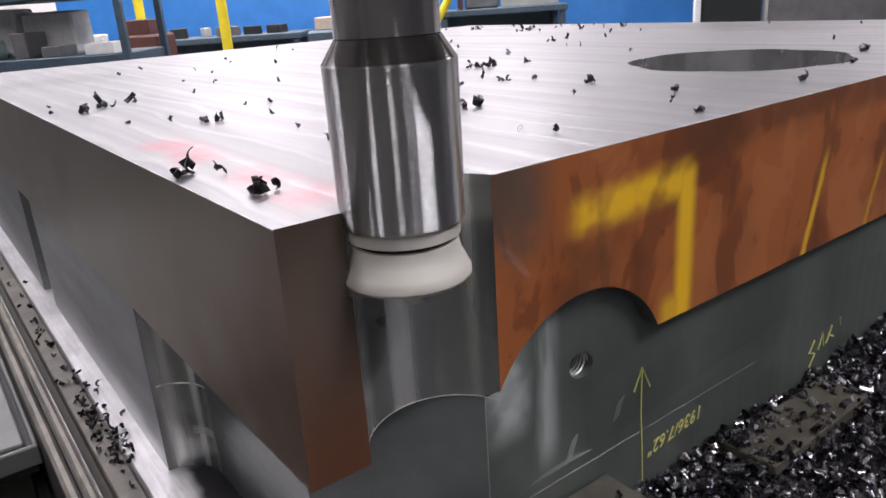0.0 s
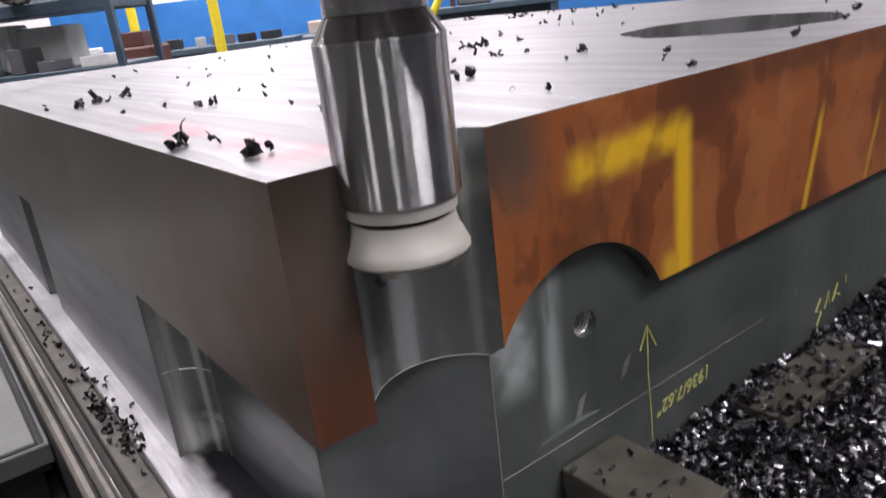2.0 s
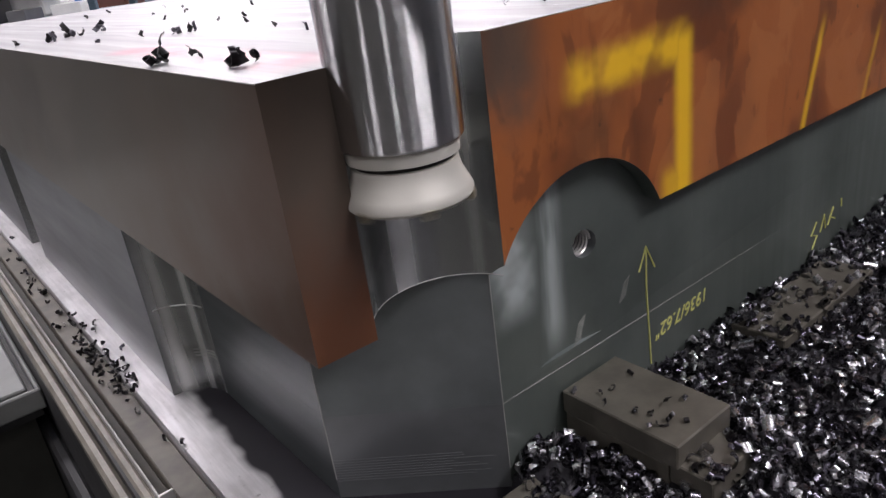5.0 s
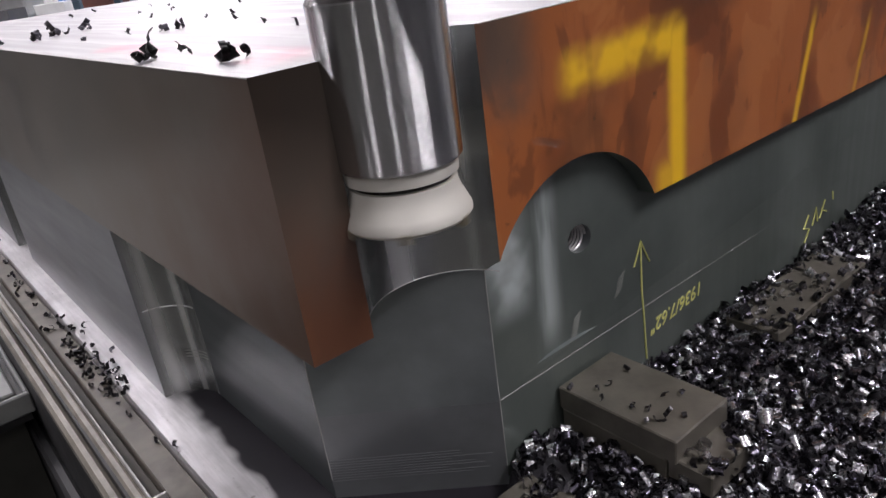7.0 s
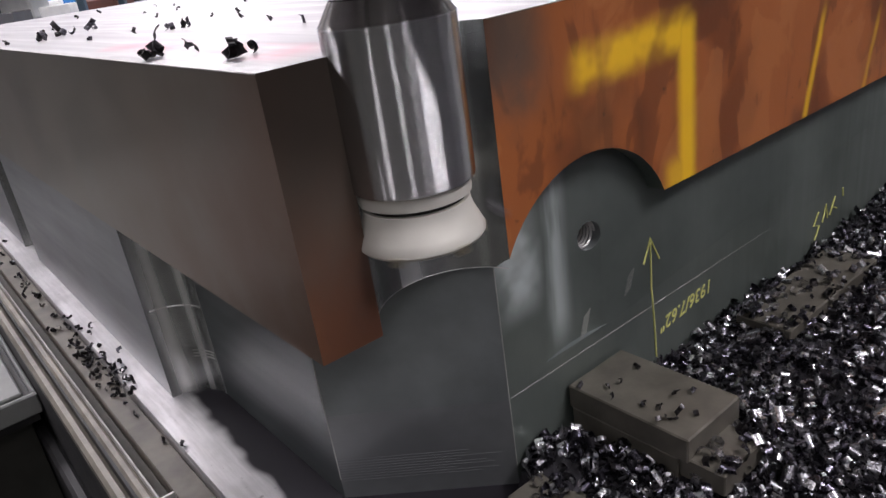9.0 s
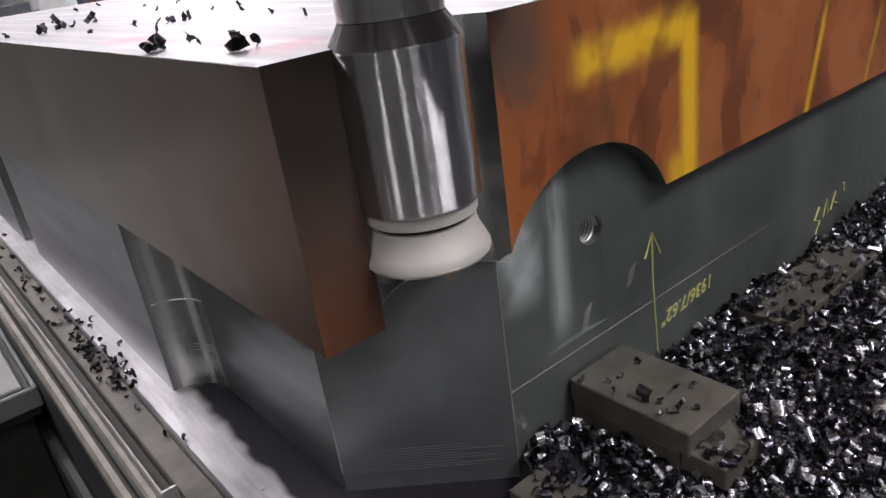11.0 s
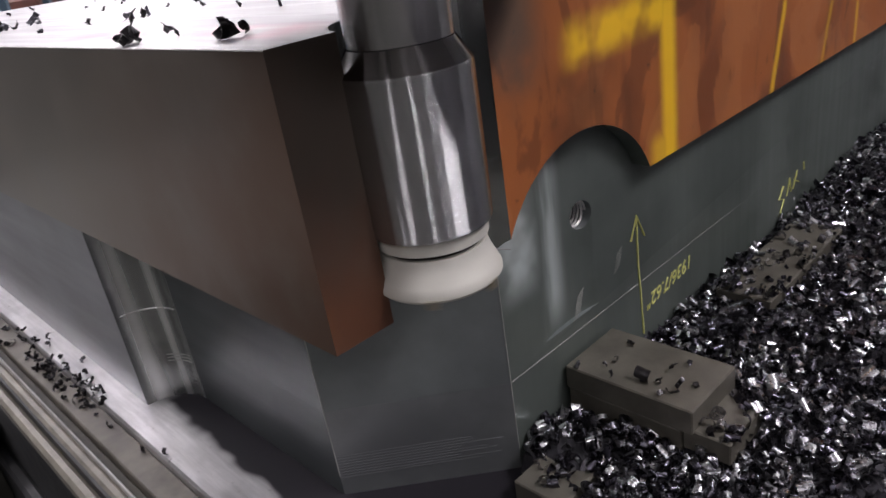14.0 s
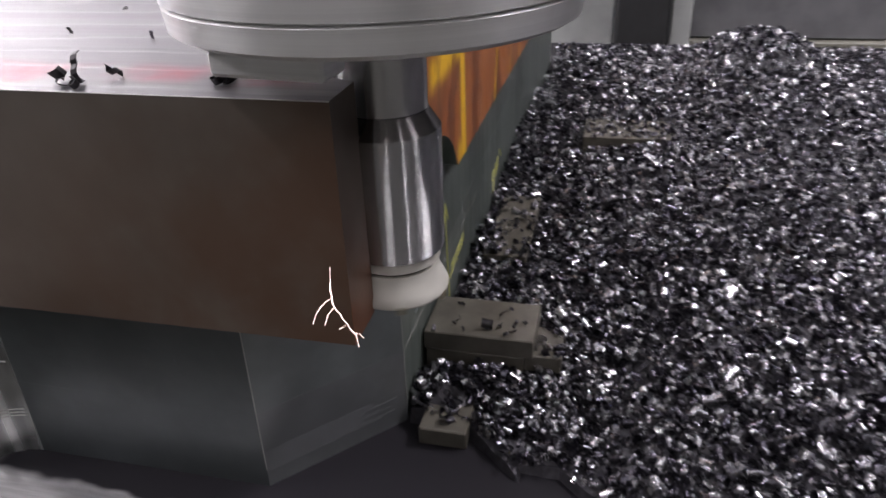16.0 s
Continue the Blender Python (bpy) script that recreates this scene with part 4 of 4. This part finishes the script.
def build_rack():
    u0, v0 = -3.62, 4.6
    thing = empty("storage_rack", at_hall(u0, v0, 0), "slate-blue steel storage rack loaded with bins and parts", "rack")
    for x in (-1.5, 0.0, 1.5):
        for y in (0.0, 0.6):
            part("upright", box(x - 0.022, x + 0.022, y - 0.022, y + 0.022, 0, 2.6, 0.004), M_RACK, thing)
    for z in (0.35, 0.95, 1.44, 1.85, 2.35):
        part("shelf", box(-1.5, 1.5, -0.02, 0.62, z - 0.075, z, 0.006), M_RACK, thing)
    part("tie_rod", tube([(1.46, 0.3, 1.86), (1.72, 0.3, 2.6)], 0.008), M_GREY, thing)
    rng = random.Random(9)
    pale = ((M_PAPER, "white sheet standing on the rack"), (M_TEAL, "pale teal panel standing on the rack"), (M_PAPER, "white carton on the rack"))
    kinds = ((M_GREY, "dark grey tool case on the rack"), (M_BLACK, "black tool box on the rack"), (M_RACK, "slate-blue bin on the rack"), (M_PAPER, "white plastic bin on the rack"), (M_PAPER, "white carton on the rack"), (M_TEAL, "pale teal bin on the rack"), (M_CARD, "pale cardboard box on the rack"), (M_PAPER, "crumpled white packet on the rack"), (M_GREY, "dark grey tool case on the rack"))
    for z, top in ((0.95, 0.38), (1.44, 0.31), (1.85, 0.40)):
        for depth in (0.32, 0.02):
            x = -1.44
            while x < 1.38:
                w = rng.uniform(0.25, 0.55) if depth > 0.1 else rng.uniform(0.05, 0.2)
                h = rng.uniform(0.8, 1.0) * top if depth > 0.1 else rng.uniform(0.05, 0.16)
                if x + w > 1.47:
                    break
                mat, words = rng.choice(pale if depth > 0.1 else kinds)
                stand("storage_bin", u0 + x, v0 + depth, z, w, 0.24, h, mat, words, "bin", rng.uniform(-4, 4), "goods on the rack")
                x += w + (rng.uniform(0.005, 0.05) if depth > 0.1 else rng.uniform(0.05, 0.35))
    # a coil of black hose hung at the end of the rack
    ring = []
    for i in range(150):
        a = 2 * math.pi * i / 25
        r = 0.155 + 0.018 * math.sin(i * 1.7)
        ring.append((r * math.cos(a), 0.012 * math.sin(i * 0.9), r * math.sin(a)))
    tagged(part("hose_coil", tube(ring, 0.014, 6), M_BLACK, None, "coil of black hose hung on the storage rack", at_hall(-2.62, 4.52, 2.02)), "", "hose")
    stand("wrapped_roll", u0 + 0.25, v0 - 0.01, 1.305, 0.22, 0.3, 0.055, M_PINK, "magenta wrapped roll under the shelf", "roll")


build_rack()


def build_post(u, v, h, r=0.05):
    ob = part("yellow_post", lathe([(r, 0), (r, h), (r * 0.6, h + 0.02)], 24), M_YELLOW, None, "upright post painted safety yellow", at_hall(u, v, 0))
    tagged(ob, "", "post", "yellow posts")


build_post(-2.13, 6.6, 1.98, 0.045)
build_post(-3.12, 7.2, 1.88, 0.045)
build_post(4.06, 6.9, 3.2, 0.08)


def build_bench(u, v, w, d, h, label):
    thing = empty("work_bench", at_hall(u, v, 0), label, "bench")
    part("benchtop", box(0, w, 0, d, h - 0.06, h, 0.006), M_RACK, thing)
    for x in (0.05, w - 0.05):
        for y in (0.05, d - 0.05):
            part("leg", box(x - 0.03, x + 0.03, y - 0.03, y + 0.03, 0, h - 0.06), M_RACK, thing)
    part("lower_shelf", box(0.02, w - 0.02, 0.02, d - 0.02, 0.3, 0.33), M_RACK, thing)
    part("back_panel", box(0.02, w - 0.02, d - 0.02, d, 0.4, h - 0.06), M_RACK, thing, "dark blue bench panel")


build_bench(-3.4, 7.4, 1.75, 0.7, 1.40, "dark blue steel work bench by the wall")
build_bench(-0.28, 7.4, 1.25, 0.7, 1.50, "blue steel work bench by the wall")

stand("parts_crate", -2.92, 6.2, 0, 0.34, 0.4, 1.50, M_MAROON, "dark red stacked parts crates", "crate")
stand("parts_crate", -2.86, 6.25, 1.5, 0.2, 0.3, 0.12, M_MAROON, "small dark red crate on top of others", "crate")
stand("white_bottle", -2.98, 5.9, 1.2, 0.09, 0.09, 0.33, M_PAPER, "white plastic bottle beside the crates", "bottle")
stand("bottle_stand", -3.05, 5.85, 0, 0.25, 0.25, 1.2, M_GREY, "small dark grey stand", "stand")
stand("cardboard_box", -1.52, 7.5, 1.40, 0.28, 0.3, 0.12, M_CARD, "small pale cardboard box beyond the bench", "box")
stand("box_stand", -1.6, 7.45, 0, 0.42, 0.4, 1.40, M_RACK, "dark blue stand under a small box", "stand")
for k, (du, w, h, mat) in enumerate(((0.15, 0.1, 0.09, M_BLACK), (0.4, 0.16, 0.1, M_BLACK), (0.72, 0.08, 0.09, M_LGREY), (0.95, 0.2, 0.09, M_GREY), (1.25, 0.12, 0.08, M_BLACK), (1.5, 0.18, 0.08, M_BLACK))):
    stand("bench_tool", -3.4 + du, 7.5 + 0.05 * (k % 3), 1.40, w, 0.15, h, mat, "small dark workshop tool on the bench", "tool", 15 * k, "tools on the bench")
stand("control_box", -0.02, 7.6, 1.5, 0.34, 0.3, 0.5, M_GREY, "grey electrical control box on the bench", "box")
stand("red_board", -0.09, 7.58, 1.5, 0.05, 0.2, 0.4, M_MAROON, "narrow red board leaning by a grey box", "board")
stand("bench_rail", 0.34, 7.55, 1.5, 0.42, 0.1, 0.09, M_LGREY, "low slatted grey rail on the bench", "rail")


def build_bench_machine():
    thing = empty("bench_machine", at_hall(0.60, 7.62, 1.5), "small white bench machine on the blue bench", "machine")
    part("machine_body", box(0, 0.34, 0, 0.2, 0.08, 0.18, 0.02), M_PAPER, thing)
    part("machine_hood", box(0.1, 0.24, 0.02, 0.18, 0.18, 0.25, 0.02), M_PAPER, thing)
    part("machine_base", box(0.03, 0.31, 0.01, 0.19, 0.0, 0.08, 0.005), M_LGREY, thing)


build_bench_machine()


def build_brace():
    ob = part("yellow_brace", tube([(0, 0, 0), (0.5, 0, 0.8)], 0.036, 12), M_YELLOW, None, "slanting yellow painted brace of a hoist", at_hall(-0.42, 6.9, 1.2))
    tagged(ob, "", "brace")


build_brace()


def build_cabinet():
    """A dark grey machine enclosure with a window and vents at the end wall."""
    thing = empty("machine_enclosure", at_hall(2.08, 7.0, 0), "tall dark grey machine enclosure with glazed door", "machine")
    part("side_post", box(-0.02, 0.03, -0.02, 0.05, 0, 2.6, 0.004), M_PAPER, thing, "white door post")
    part("window_surround", box(0.031, 0.60, 0.05, 0.09, 0, 2.6, 0.004), M_GREY, thing)
    part("window", box(0.06, 0.58, 0.02, 0.045, 1.1, 2.5), M_GLASS, thing, "dark window pane")
    part("centre_post", box(0.602, 0.63, -0.02, 0.05, 0, 2.6, 0.004), M_LGREY, thing)
    body = part("cabinet_body", box(0.632, 1.78, 0.0, 0.12, 0, 2.6, 0.006), M_GREY, thing)
    for k in range(9):
        part("vent", box(1.06, 1.22, -0.012, 0.0, 1.72 + 0.09 * k, 1.745 + 0.09 * k, 0.003), M_LGREY, body)
    part("brace", tube([(0.66, -0.05, 2.08), (0.88, -0.05, 1.80)], 0.045, 10), M_YELLOW, thing, "yellow slanting guard bar")


build_cabinet()


# ---- the machine column past the heap ----
def build_column():
    thing = empty("machine_column", pose(3.35, 0, 0), "grey machine column and guards past the chip heap", "machine")
    part("pale_panel", box(0.1, 0.25, -0.18, 0.5, 0, 2.2, 0.006), M_LGREY, thing, "light grey guard panel")
    part("dark_column", box(-0.05, 0.3, -0.455, -0.185, 0, 2.6, 0.02), M_BLACK, thing, "black bellows column")
    part("pale_strip", box(0.02, 0.2, -0.56, -0.46, 0, 2.4, 0.006), M_LGREY, thing, "light grey upright strip")
    part("dark_panel", box(0.1, 0.22, -2.6, -0.565, 0.83, 2.6, 0.006), M_GREY, thing, "dark grey sheet guard")
    part("khaki_base", box(0.05, 0.4, -2.6, -0.565, 0, 0.825, 0.006), M_KHAKI, thing, "khaki painted machine base")


build_column()


def build_side_panel():
    """A light framed cover beside the table."""
    thing = empty("machine_cover", pose(-0.1355, 0.95, 0.0), "pale machine cover panel with a dark frame", "cover")
    part("cover_panel", box(-0.75, -0.020, 0.025, 1.6, 0.884, 0.900, 0.003), M_COVER, thing)
    part("cover_frame", box(-0.75, 0.0, -0.012, -0.001, 0.864, 0.906, 0.003), M_COVER, thing, "pale front rim of the cover")
    part("cover_rail", box(-0.008, 0.0, 0.0, 1.6, 0.864, 0.906, 0.003), M_COVER, thing, "pale side rim of the cover")
    part("gasket", box(-0.75, -0.0085, 0.0, 1.6, 0.846, 0.8835), M_BLACK, thing, "black gasket round the panel")
    part("cover_skirt", box(-0.75, -0.024, 0.052, 1.6, 0.0, 0.8455), M_TRAY, thing)


build_side_panel()


# ---- what moves ----
def build_flying(name, size, seed, mat, label):
    rng = np.random.default_rng(seed)
    verts, faces = curls(rng, np.zeros((1, 3)), np.array([size]))
    ob = swarf_object(name, verts, faces, label)
    ob.data.materials.clear()
    ob.data.materials.append(mat)
    ob["category"] = "metal chip"
    return ob


LANDING = build_flying("falling_chip", 0.020, 3, M_DARKCHIP, "dark curled chip that drops onto the clamp plate")
# chips thrown off by the cutter: time, where it is then, where it lands
THROWN = [(0.0, (0.186, -0.056, 1.438), (0.42, -0.22, 1.045)), (3.5, (0.64, -0.10, 1.296), (0.80, -0.24, 1.05)), (7.0, (0.205, -0.078, 1.41), (0.40, -0.26, 1.045)), (9.0, (0.151, -0.056, 1.363), (0.30, -0.25, 1.045)), (12.5, (0.190, -0.081, 1.369), (0.52, -0.20, 1.045))]
FLYERS = [build_flying("flying_chip", 0.014, 20 + k, M_CHIP, "bright curled chip thrown off by the cutter") for k in range(len(THROWN))]


def build_sparks():
    """A burst of branching sparks, flat as a hand, round its middle."""
    bm = bmesh.new()
    mm = 0.001
    arms = [(0.20, [(1.8, 31), (1.0, 25), (0.4, 19)]), (0.55, [(0.4, 19), (-0.6, 12), (0.2, 6), (0, 0), (2.5, -5)]),
            (0.42, [(2.5, -5), (6, -9), (7.5, -13), (11, -17), (14, -23), (18, -27)]), (0.26, [(18, -27), (18.5, -32), (19.5, -37)]),
            (0.32, [(-0.3, 5), (-5, 3.5), (-11, -0.5)]), (0.22, [(-11, -0.5), (-16, -5), (-19, -11)]), (0.24, [(0.5, -3), (-5, -7), (-9, -14)]),
            (0.22, [(10, -17.5), (7, -19), (2.5, -19.5)]), (0.18, [(17, -25), (21, -27), (25, -31)])]
    for thick, way in arms:
        tube([(0.85 * x * mm, 0.1 * x * mm, (z if z > 0 else 1.2 * z) * mm) for x, z in way], 0.6 * thick * mm, 6, bm)
    return tagged(part("spark_burst", finish(bm), M_HOT, None, "branching burst of white-hot sparks from the cut"), "", "sparks")


SPARKS = build_sparks()


def motions():
    step = 0.1
    count = 160
    walk(TOOL, [(k * step, pose(*AXIS, RIM0 - SINK * k * step, 0, 0, 77.0 * k)) for k in range(count + 1)])
    walk(SPINDLE, [(0, pose(*AXIS, RIM0 + 0.252)), (16.0, pose(*AXIS, RIM0 + 0.252 - SINK * 16.0))])
    rest = pose(0.317, -0.067, 1.0925, 90, 0, 30)
    hold = pose(0.125, 0.046, 1.485, 10, 20, 0)
    walk(LANDING, [(0, hold), (9.6, hold), (9.9, pose(0.24, -0.03, 1.24, 60, 40, 20)), (10.2, rest), (16.0, rest)])
    for ob, (t, mid, end) in zip(FLYERS, THROWN):
        ahead = RIM0 - SINK * t
        start = (AXIS[0] + 0.01, AXIS[1] + 0.066, ahead + 0.06)
        rows = [(0, pose(*mid))] if t == 0 else [(0, pose(*start)), (t - 0.2, pose(*start)), (t, pose(*mid, 50, 30, 40))]
        rows += [(t + 0.3, pose(*end, 80, 20, 70)), (16.0, pose(*end, 80, 20, 70))]
        walk(ob, rows)
    nest = (0.36, 0.26, 1.38)
    walk(SPARKS, [(0, pose(*nest)), (15.8, pose(*nest)), (15.9, pose(-0.090, -0.023, 1.3742, 0, 0, -60)), (16.0, pose(-0.090, -0.023, 1.3742, 0, 0, -60))])


motions()
